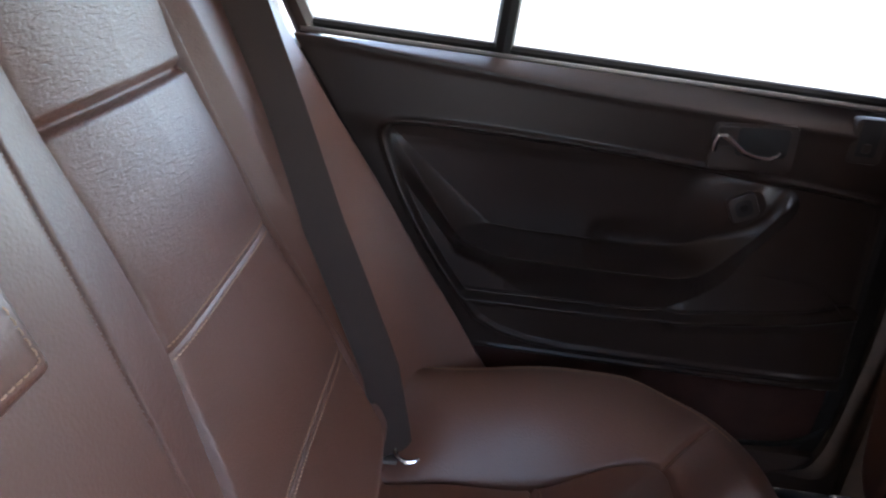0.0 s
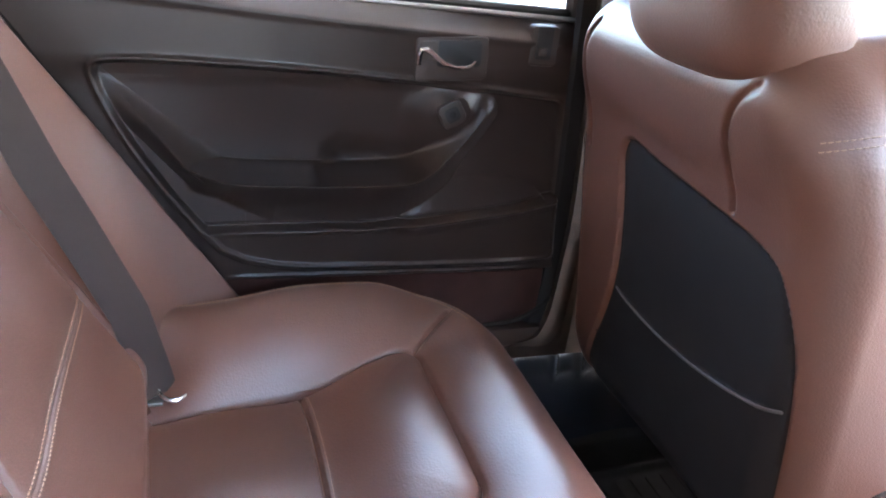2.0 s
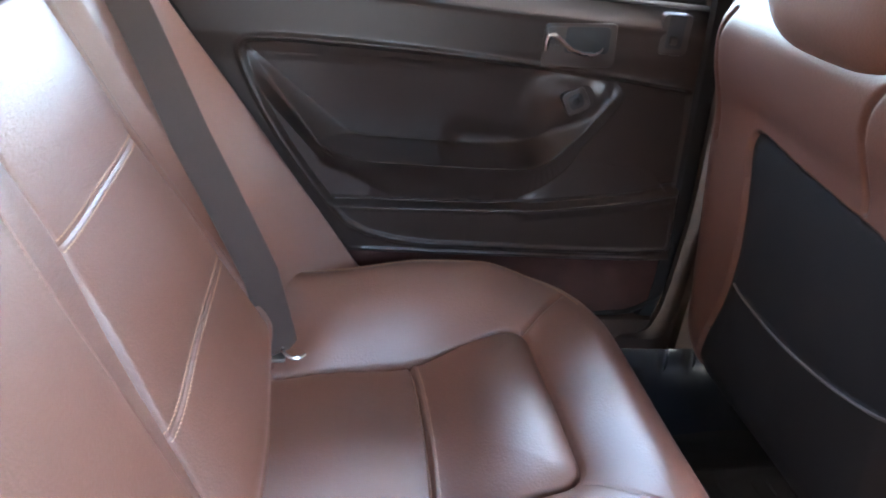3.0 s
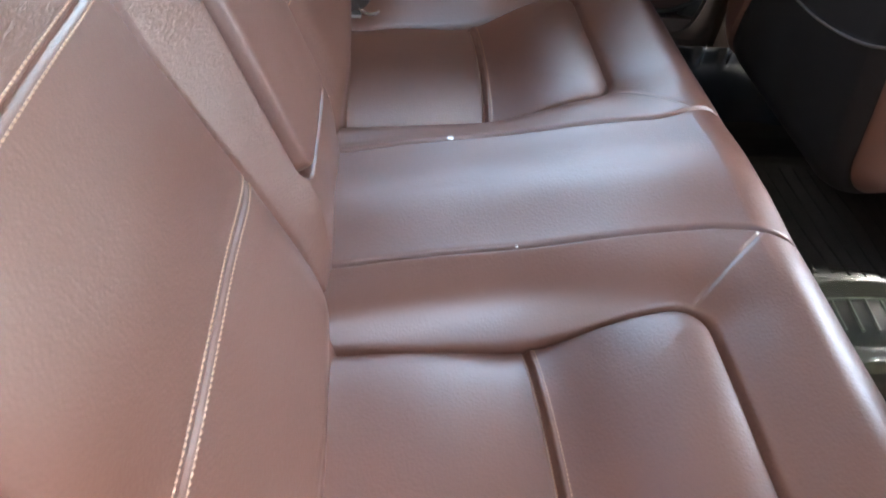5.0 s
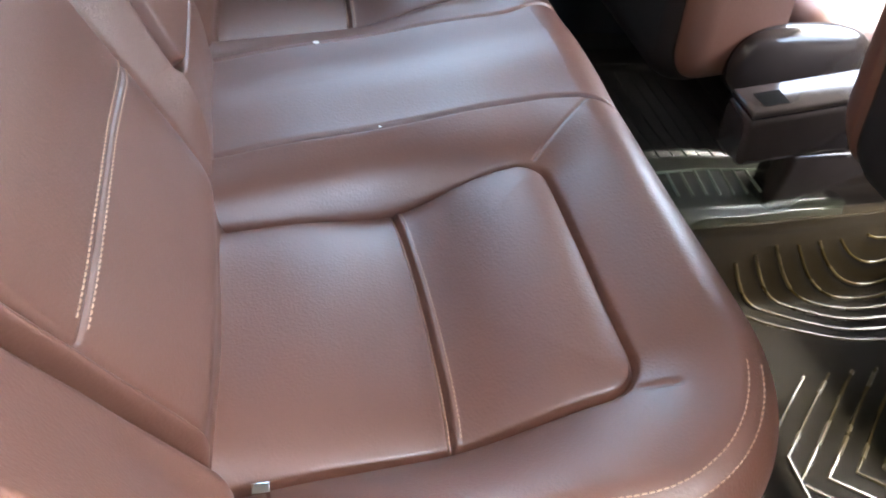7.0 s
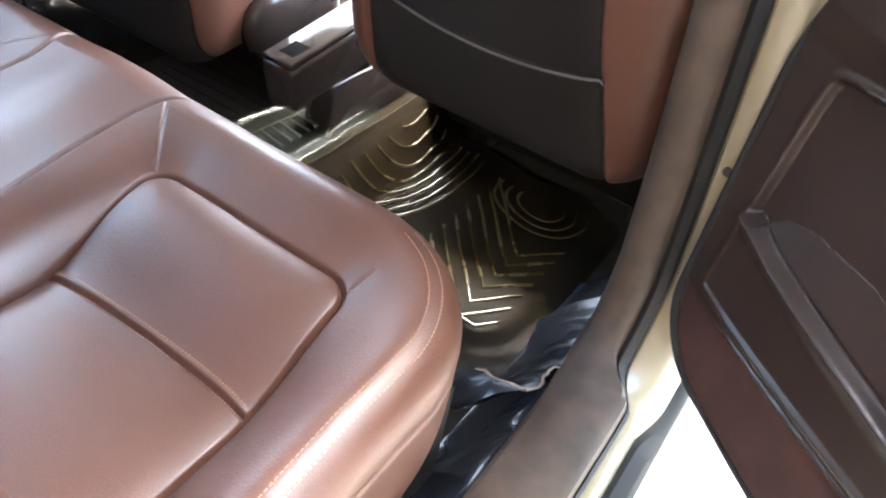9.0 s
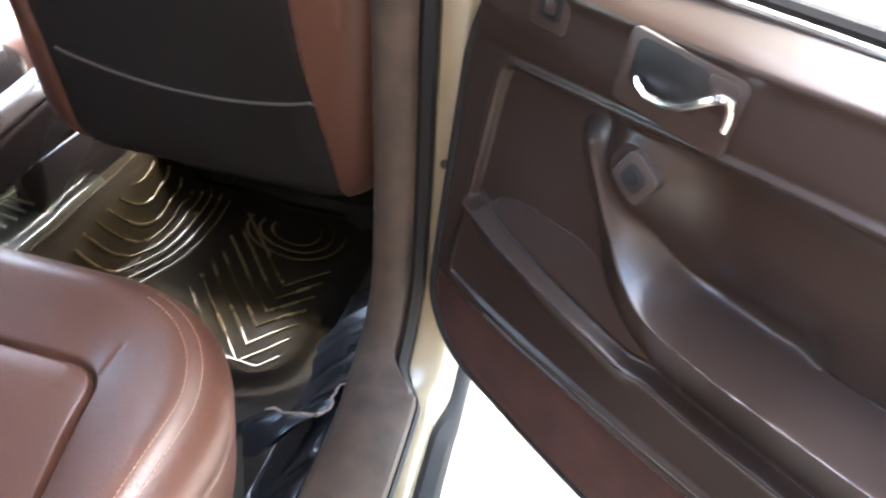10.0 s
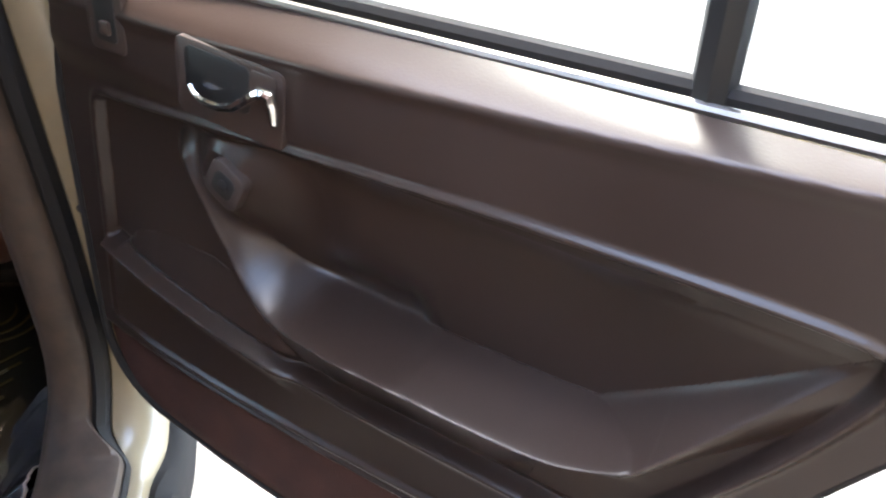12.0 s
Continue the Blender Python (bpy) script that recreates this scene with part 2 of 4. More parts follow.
def tube_bm(bm, pts, r, sides=8, flat=None):
    """A round rod along points; r may be one radius or one for each point."""
    pts = [Vector(p) for p in pts]
    rs = r if isinstance(r, (list, tuple)) else [r] * len(pts)
    rings, ref = [], None
    for i, p in enumerate(pts):
        t = (pts[min(i + 1, len(pts) - 1)] - pts[max(i - 1, 0)]).normalized()
        if ref is None:
            ref = Vector((0, 0, 1)) if abs(t.z) < 0.9 else Vector((1, 0, 0))
        a = t.cross(ref).normalized()
        b = t.cross(a).normalized()
        ref = -b if (-b).dot(ref) > 0 else b
        rings.append([bm.verts.new(p + rs[i] * (math.cos(q) * a + math.sin(q) * b)) for q in
                      [2 * math.pi * k / sides for k in range(sides)]])
    for A, B in zip(rings, rings[1:]):
        for k in range(sides):
            bm.faces.new((A[k], A[(k + 1) % sides], B[(k + 1) % sides], B[k]))
    bm.faces.new(rings[0][::-1])
    bm.faces.new(rings[-1])
    return bm


def tube(name, pts, r, material, parent, sides=8, label=""):
    bm = tube_bm(bmesh.new(), pts, r, sides)
    bmesh.ops.recalc_face_normals(bm, faces=bm.faces)
    return part(name, bm, material, parent, label)


def stitches(name, P, N, parent, gap=0.0042, r=0.0006, label="tan thread stitching", thread=None):
    """A row of short raised threads along points P with surface normals N."""
    P, N = np.array(P), np.array(N)
    seg = np.linalg.norm(np.diff(P, axis=0), axis=1)
    s = np.r_[0, np.cumsum(seg)]
    verts, faces = [], []
    for k in range(int(s[-1] / gap)):
        a = np.array([np.interp((k + 0.12) * gap, s, P[:, j]) for j in range(3)])
        b = np.array([np.interp((k + 0.88) * gap, s, P[:, j]) for j in range(3)])
        n = np.array([np.interp((k + 0.5) * gap, s, N[:, j]) for j in range(3)])
        t = b - a
        side = np.cross(n, t)
        side *= r / (np.linalg.norm(side) + 1e-12)
        n = n / (np.linalg.norm(n) + 1e-12)
        mid = (a + b) / 2
        base = len(verts)
        for c, up in ((a, 0.0), (mid, 0.0008), (b, 0.0)):
            for w, h in ((-1, -0.3), (0, 1.0), (1, -0.3)):
                verts.append((c + w * side + n * (h * r + up)).tolist())
        for q in (0, 3):
            for w in (0, 1):
                faces.append((base + q + w, base + q + w + 1, base + q + w + 4, base + q + w + 3))
    me = bpy.data.meshes.new(name)
    me.from_pydata(verts, [], faces)
    me.shade_smooth()
    return put(name, me, thread or THREAD, parent, label)


def thing_part(name, parent):
    ob = new(name)
    ob.empty_display_size = 0.03
    ob.parent = parent
    return ob


# ---------------------------------------------------------------- rear seat cushion
REAR_SEAT = thing("rear_seat", "reddish brown leather rear bench seat with stitched panels", "car seat")


def cushion_top(x, a, v=0.0):
    """Height of the cushion over the floor; a is the distance from the car's middle line."""
    ti = 0.270 + 0.05 * x + 0.062 * sstep(0.20, 0.375, x)
    tc = np.minimum(0.303 + 0.19 * x, 0.388)
    outer = 0.362 + 0.022 * sstep(0.08, 0.25, x) + 0.016 * (v > 0)
    hm = outer + (0.388 - outer) * sstep(0.34, 0.42, x)
    hm = hm + (tc - hm) * sstep(0.22, 0.11, a)
    d = rbox_sdf(x, a, -0.112, 0.333, 0.495, 0.150, 0.035)
    wide = 0.088 + 0.02 * sstep(0.4, 0.5, a)
    t = np.clip(d / wide, 0, 1)
    ease = 1 - (1 - t) ** 1.8
    z = ti + (hm - ti) * ease
    z = z + 0.012 * (1 - np.exp(np.minimum(d, 0) / 0.03)) - 0.009 * bell(d, 0.0027)
    inside = sstep(0.002, -0.004, d)
    seam = x - 0.224 - 0.006 * np.sin((a - 0.18) * 9)
    z = z + inside * (-0.006 * bell(seam + 0.002, 0.0022) + 0.0018 * bell(seam - 0.003, 0.0026))
    z = z + inside * 0.005 * bell(x - 0.12, 0.06) + inside * 0.006 * bell(x - 0.30, 0.045)
    edge = a - 0.095 - 0.02 * sstep(0.40, 0.50, x)
    z = z + sstep(0.0, -0.09, edge) * 0.006 - 0.007 * bell(edge - 0.003, 0.0026)
    z = z - 0.0015 * bell(seg_dist(x, a, 0.375, 0.183, 0.452, 0.115), 0.0022)
    z = z - np.where(v > 0, 0.0075 * bell(seg_dist(x, a, 0.380, 0.474, 0.440, 0.521), 0.0032), 0.0020 * bell(seg_dist(x, a, 0.376, 0.482, 0.402, 0.490), 0.0032))
    z = z - 0.040 * bell(x - 0.035, 0.045) * bell(a - 0.525, 0.035)
    z = z + 0.0022 * np.sin(31 * x + 9 * a) * np.sin(17 * a + 3) * 0.6
    return z


CUSHION = (-0.30, 0.512, 0.637, 0.19)


def cushion(u, v):
    """The cushion's skin: past its outline it turns down the front and the sides."""
    x0, x1, hy, r = CUSHION
    hy = np.where(v < 0, hy - 0.012, hy)
    cx, hx = (x0 + x1) / 2, (x1 - x0) / 2
    qx, qy = u - cx - hx + r, np.abs(v) - hy + r
    both = (qx > 0) & (qy > 0)
    rad = np.hypot(np.maximum(qx, 0), np.maximum(qy, 0))
    d = np.where(both, rad, np.maximum(qx, qy)) - r
    gx = np.where(both, np.maximum(qx, 0) / (rad + 1e-9), np.where(qx > qy, 1.0, 0.0))
    gy = np.where(both, np.maximum(qy, 0) / (rad + 1e-9), np.where(qx > qy, 0.0, 1.0)) * np.sign(v)
    out = np.maximum(d, 0)
    px, py = u - gx * out, v - gy * out
    R = 0.058
    i = np.clip(-d, 0, R)
    drop = R - np.sqrt(np.maximum(R * R - (R - i) ** 2, 0))
    z = cushion_top(px, np.abs(py), v) - drop - out
    tuck = 0.10 * sstep(0.06, 0.22, out)
    groove = 0.0035 * bell(out - 0.012, 0.004)
    return np.stack([px - gx * (tuck * out + groove), py - gy * (tuck * out + groove), z], -1)


def build_cushion():
    seat = tagged(thing_part("cushion", REAR_SEAT), "brown leather bench cushion with stitched panels")
    us = np.r_[np.arange(-0.05, 0.21, 0.0027), np.arange(0.21, 0.242, 0.0012), np.arange(0.2440, 0.366, 0.0027), np.arange(0.366, 0.40, 0.0016), np.arange(0.402, 0.782, 0.0025)]
    half = np.r_[np.arange(0.0, 0.088, 0.003), np.arange(0.088, 0.126, 0.0012), np.arange(0.128, 0.172, 0.0026), np.arange(0.172, 0.194, 0.0015),
                 np.arange(0.196, 0.472, 0.0026), np.arange(0.472, 0.494, 0.0015), np.arange(0.496, 0.8401, 0.0027)]
    vs = np.r_[-half[:0:-1], half]
    P, N = sheet_data(cushion, us, vs)
    U, V = np.meshgrid(us, vs, indexing="ij")
    u, v = cells(U), cells(V)
    a = np.abs(v)
    d = rbox_sdf(u, a, -0.112, 0.333, 0.495, 0.150, 0.035)
    seam = u - 0.224 - 0.006 * np.sin((a - 0.18) * 9)
    centre = a - 0.095 - 0.02 * sstep(0.40, 0.50, u) < 0
    ins = (d < 0) & ~centre
    front = (~ins) & (~centre) & (u > 0.36) & (a < 0.9) & ((u - 0.375) > -(a - 0.183) * 0.93) & ((u - 0.372) > (a - 0.478) * 0.55)
    inner = (~ins) & (~centre) & (~front) & (a < 0.30)
    outer = (~ins) & (~centre) & (~front) & (~inner)
    sheet("centre_panel", P, N, centre, LEATHER, seat)
    for side in (v < 0, v >= 0):
        sheet("seat_panel_rear", P, N, ins & side & (seam < 0), LEATHER, seat)
        sheet("seat_panel_front", P, N, ins & side & (seam >= 0), LEATHER, seat)
        sheet("inner_bolster", P, N, inner & side, LEATHER, seat)
        sheet("front_bolster", P, N, front & side, LEATHER, seat)
        sheet("outer_bolster", P, N, outer & side, LEATHER, seat)

    def line(pts, n=120, off=0.0):
        pts = np.array(pts, float)
        s = np.linspace(0, len(pts) - 1, n)
        uu = np.interp(s, range(len(pts)), pts[:, 0])
        vv = np.interp(s, range(len(pts)), pts[:, 1])
        p = cushion(uu, vv)
        e = 1e-3
        nn = np.cross(cushion(uu + e, vv) - cushion(uu - e, vv), cushion(uu, vv + e) - cushion(uu, vv - e))
        return p, nn / np.linalg.norm(nn, axis=1, keepdims=True)

    for sg in (-1, 1):
        for off in (-0.003, 0.007):
            pts = [(0.224 + 0.006 * math.sin(k / 20 * 0.3 * 9) + off, sg * (0.188 + 0.29 * k / 20)) for k in range(21)]
            stitches("stitching", *line(pts), seat, gap=0.0045, r=0.0005)
        for off in (-0.042, -0.028):
            r, hy = 0.19 + off, CUSHION[2] if sg > 0 else CUSHION[2] - 0.012
            arc = [(0.322 + r * math.sin(q), sg * (hy - 0.19 + r * math.cos(q))) for q in np.linspace(0, 1.25, 14)]
            pts = [(0.02, sg * (hy + off)), (0.2, sg * (hy + off))] + arc
            stitches("stitching", *line(pts, 240), seat, gap=0.006, r=0.0007)
    box("base", (-0.10, -0.60, 0.05), (0.44, 0.60, 0.24), CARPET, seat, 0.01, label="dark padded base")
    return seat


# ---------------------------------------------------------------- rear backrest
LEAN = np.array([1.0, 0.0, 0.42]) / math.hypot(1, 0.42)
RISE = np.array([-0.42, 0.0, 1.0]) / math.hypot(1, 0.42)
BITE = np.array([0.030, 0.0, 0.300])


def ins_in(w):
    return np.interp(w, [0, 0.08, 0.16, 0.25, 0.30, 0.36, 0.47, 0.53, 0.75], [0.134, 0.138, 0.148, 0.163, 0.170, 0.175, 0.166, 0.158, 0.14])


def ins_out(w, near):
    """The panel's outer edge; the covers of the two places differ."""
    far = np.interp(w, [0, 0.05, 0.18, 0.37, 0.54, 0.75], [0.493, 0.498, 0.488, 0.430, 0.400, 0.37])
    return np.where(near, np.interp(w, [0, 0.05, 0.18, 0.31, 0.42, 0.54, 0.75], [0.468, 0.470, 0.474, 0.488, 0.470, 0.42, 0.38]), far)


def gap_out(w, near):
    return ins_out(w, near) + 0.016


def arm_sdf(w, a):
    return rbox_sdf(w, a, 0.606, 0.0, 0.50, 0.088, 0.022)


def low_seam(a):
    return 0.170 + 0.014 * np.sin(np.clip((a - 0.15) / 0.34, 0, 1) * math.pi)


def back_relief(w, a, near):
    i, o, g = ins_in(w), ins_out(w, near), gap_out(w, near)
    half = (o - i) / 2
    d = np.abs(a - (i + o) / 2) - half                          # negative on the seat panel
    h = 0.012 * (1 - np.exp(np.minimum(d, 0) / 0.05))
    slope = 0.026 * np.clip((i - a) / (i - 0.090), 0, 1) ** (0.85 - 0.35 * sstep(0.25, 0.45, w)) * sstep(-0.03, 0.10, w)
    h = np.where(a < i, slope, h)
    arm = arm_sdf(w, a)                                         # the folded armrest, proud of its bay
    h = np.where(arm < 0, 0.0345 - 0.007 * np.exp(np.minimum(arm, 0) / 0.007), h) - 0.022 * bell(arm - 0.001, 0.0035)
    out = np.clip((a - o) / (g - o), 0, 1)
    h = np.where((a >= o) & (a < g), 0.007 * np.sin(out * math.pi) - 0.008 * out ** 2, h)
    wing = np.clip((a - g) / (0.64 - g), 0, 1)
    wh = np.clip(0.128 - 0.2 * w, 0.004, 0.2)
    h = np.where(a >= g, -0.008 + 0.020 * sstep(0.0, 0.035, a - g) + wh * (0.35 * wing + 0.65 * wing ** 2), h)
    h = h - 0.036 * bell(a - g, 0.0042)
    h = h - 0.0040 * bell(d, 0.0030)
    h = h - np.where(a > 0.645, 1.0 * np.maximum(a - 0.645, 0) ** 1.2, 0)
    on = sstep(0.002, -0.006, d)
    lo = w - low_seam(a)
    mid = w - 0.358 - 0.004 * np.sin((a - 0.18) * 11)
    top = w - 0.533
    h = h + on * -0.0016 * bell(lo, 0.0020)
    h = h + on * -0.0016 * bell(mid, 0.0020)
    h = h - on * 0.010 * bell(top, 0.0045) + on * 0.010 * sstep(0.0, 0.10, top)
    low = sstep(0.24, 0.02, w) * sstep(0.56, 0.50, a) * sstep(0.11, 0.20, a)
    h = h + 0.016 * low * (1 - sstep(0.05, -0.02, w) * 1.6)
    h = h + on * 0.005 * bell(w - 0.25, 0.06) + on * 0.004 * bell(w - 0.44, 0.06)
    h = h + 0.0012 * np.sin(23 * w + 11 * a) * np.sin(19 * a + 5 * w)
    return h


def backrest(w, v):
    h = back_relief(w, np.abs(v), v < 0)
    roll = np.maximum(w - 0.66, 0)
    base = BITE + RISE * w[..., None] + np.stack([0 * v, v, 0 * v], -1)
    return base + LEAN * (h - 9.0 * roll ** 2)[..., None]


def build_backrest():
    seat = tagged(thing_part("backrest", REAR_SEAT), "brown leather backrest with folded centre armrest")
    ws = np.r_[np.arange(-0.06, 0.095, 0.0028), np.arange(0.095, 0.118, 0.0014), np.arange(0.1186, 0.164, 0.0028), np.arange(0.164, 0.202, 0.0013), np.arange(0.2028, 0.348, 0.0028), np.arange(0.348, 0.370, 0.0013),
               np.arange(0.3725, 0.522, 0.0028), np.arange(0.522, 0.545, 0.0016), np.arange(0.547, 0.80, 0.003)]
    half = np.r_[np.arange(0.0, 0.078, 0.003), np.arange(0.078, 0.098, 0.0012), np.arange(0.1, 0.395, 0.0028), np.arange(0.395, 0.52, 0.0019), np.arange(0.522, 0.701, 0.0028)]
    vs = np.r_[-half[:0:-1], half]
    P, N = sheet_data(backrest, ws, vs)
    W, V = np.meshgrid(ws, vs, indexing="ij")
    w, v = cells(W), cells(V)
    a = np.abs(v)
    i, o, g = ins_in(w), ins_out(w, v < 0), gap_out(w, v < 0)
    arm = arm_sdf(w, a) < 0.001
    sheet("centre_armrest", P, N, arm, LEATHER, seat, flip=True)
    sheet("armrest_bay", P, N, (a < 0.088) & ~arm, LEATHER, seat, flip=True)
    for s in (v < 0, v >= 0):
        on = (a >= i) & (a < o) & s
        lo = low_seam(a)
        sheet("inner_bolster", P, N, (a >= 0.088) & (a < i) & ~arm & s, LEATHER_CREASED, seat, flip=True)
        sheet("lumbar_panel", P, N, on & (w < lo), LEATHER, seat, flip=True)
        sheet("lower_panel", P, N, on & (w >= lo) & (w < 0.358), LEATHER, seat, flip=True)
        sheet("upper_panel", P, N, on & (w >= 0.358) & (w < 0.533), LEATHER_CREASED, seat, "creased brown leather panel", flip=True)
        sheet("headrest_panel", P, N, on & (w >= 0.533), LEATHER_CREASED, seat, flip=True)
        sheet("outer_bolster", P, N, (a >= o) & (a < g) & s, LEATHER, seat, flip=True)
        sheet("side_bolster", P, N, (a >= g) & s, LEATHER, seat, flip=True)

    def line(pts):
        pts = np.array(pts)
        ww, vv = pts[:, 0], pts[:, 1]
        e = 1e-3
        nn = -np.cross(backrest(ww + e, vv) - backrest(ww - e, vv), backrest(ww, vv + e) - backrest(ww, vv - e))
        return backrest(ww, vv), nn / np.linalg.norm(nn, axis=1, keepdims=True)

    for sg in (-1, 1):
        for off in (-0.0055, 0.0055):
            aa = np.linspace(0.152, 0.480 if sg > 0 else 0.462, 160)
            stitches("stitching", *line([(float(low_seam(q)) + off, sg * q) for q in aa]), seat, gap=0.0050, r=0.0008)
            aa = np.linspace(0.178, 0.425 if sg > 0 else 0.470, 160)
            stitches("stitching", *line([(0.358 + 0.004 * math.sin((q - 0.18) * 11) + off, sg * q) for q in aa]), seat, gap=0.0050, r=0.0008)
        ww = np.linspace(0.36, 0.66, 60)
        stitches("stitching", *line([(q, sg * 0.079) for q in ww]), seat, gap=0.006, r=0.0005, label="brown thread stitching", thread=BROWNTHREAD)
    # pull tab of the folded armrest
    TB, HWID = -0.004, 0.027
    tab = bmesh.new()
    c = BITE + RISE * 0.44 + LEAN * 0.0345
    turn = Matrix((( *RISE, 0), (0, 1, 0, 0), (*LEAN, 0), (0, 0, 0, 1))).transposed()
    box_bm(tab, (TB, -HWID, -0.008), (TB + 0.052, HWID, 0.008), 0.006, 3, Matrix.Translation(c) @ turn)
    for q in tab.verts:
        rise = (q.co - Vector(c)).dot(Vector(RISE))
        q.co.y *= 1 - 2.5 * max(rise - TB, 0)
    part("pull_tab", tab, LEATHER, seat, "stitched leather pull tab")
    loop = [(TB + 0.045, 0.008 - 0.85 * HWID), (TB + 0.008, 0.008 - HWID), (TB + 0.008, HWID - 0.008), (TB + 0.045, 0.85 * HWID - 0.008)]
    rim = [Vector(c) + Vector(RISE) * a + Vector((0, b, 0)) + Vector(LEAN) * 0.0082 for a, b in loop]
    pts = [rim[k].lerp(rim[k + 1], q / 12) for k in range(3) for q in range(12)]
    stitches("tab_stitching", [tuple(p) for p in pts], [tuple(LEAN)] * len(pts), seat, gap=0.006)
    return seat


build_cushion()
build_backrest()


# ---------------------------------------------------------------- rear doors
XR_Z = [0.22, 0.26, 0.42, 0.578, 0.614, 0.72, 0.80]
XR_X = [0.150, 0.130, 0.060, -0.015, -0.034, -0.095, -0.150]


def card_rear(z):
    return np.interp(z, XR_Z, XR_X)


def card_front(z):
    c = 0.626 + np.sqrt(np.maximum(0.01 - np.maximum(0.335 - z, 0) ** 2, 0))
    return c - 0.04 * sstep(0.62, 0.80, z)


INSET = rounded([(0.640, 0.650), (0.660, 0.648), (0.670, 0.634), (0.680, 0.520), (0.694, 0.390), (0.696, 0.368), (0.680, 0.364), (0.440, 0.378),
                 (0.165, 0.384), (0.090, 0.470), (0.024, 0.570), (-0.014, 0.650), (-0.020, 0.680), (-0.002, 0.692), (0.140, 0.690), (0.300, 0.683), (0.490, 0.668)], 2)
LIP = smooth_line([(0.528, 0.629), (0.520, 0.617), (0.510, 0.603), (0.492, 0.580), (0.474, 0.563), (0.450, 0.540), (0.425, 0.527), (0.396, 0.524), (0.355, 0.527), (0.320, 0.528),
       (0.250, 0.529), (0.200, 0.530), (0.160, 0.531), (0.128, 0.537), (0.090, 0.553)], 2)
PULL = (0.468, 0.630)                                            # the crank's place in the head of the pull


def smax(a, b, r):
    """The larger of two, with a fillet of size r."""
    h = np.clip(0.5 + 0.5 * (a - b) / r, 0, 1)
    return b + (a - b) * h + r * h * (1 - h)


def mouth(x):
    """Height of the map pocket's mouth; it rises towards the front."""
    return np.interp(x, [0.05, 0.23, 0.35, 0.41, 0.48, 0.56, 0.61, 0.66, 0.69], [0.447, 0.446, 0.446, 0.450, 0.457, 0.464, 0.469, 0.478, 0.482])


def card_bend(x):
    """The card falls back towards its hinge side."""
    return -0.215 * np.maximum(x - 0.35, 0) ** 2


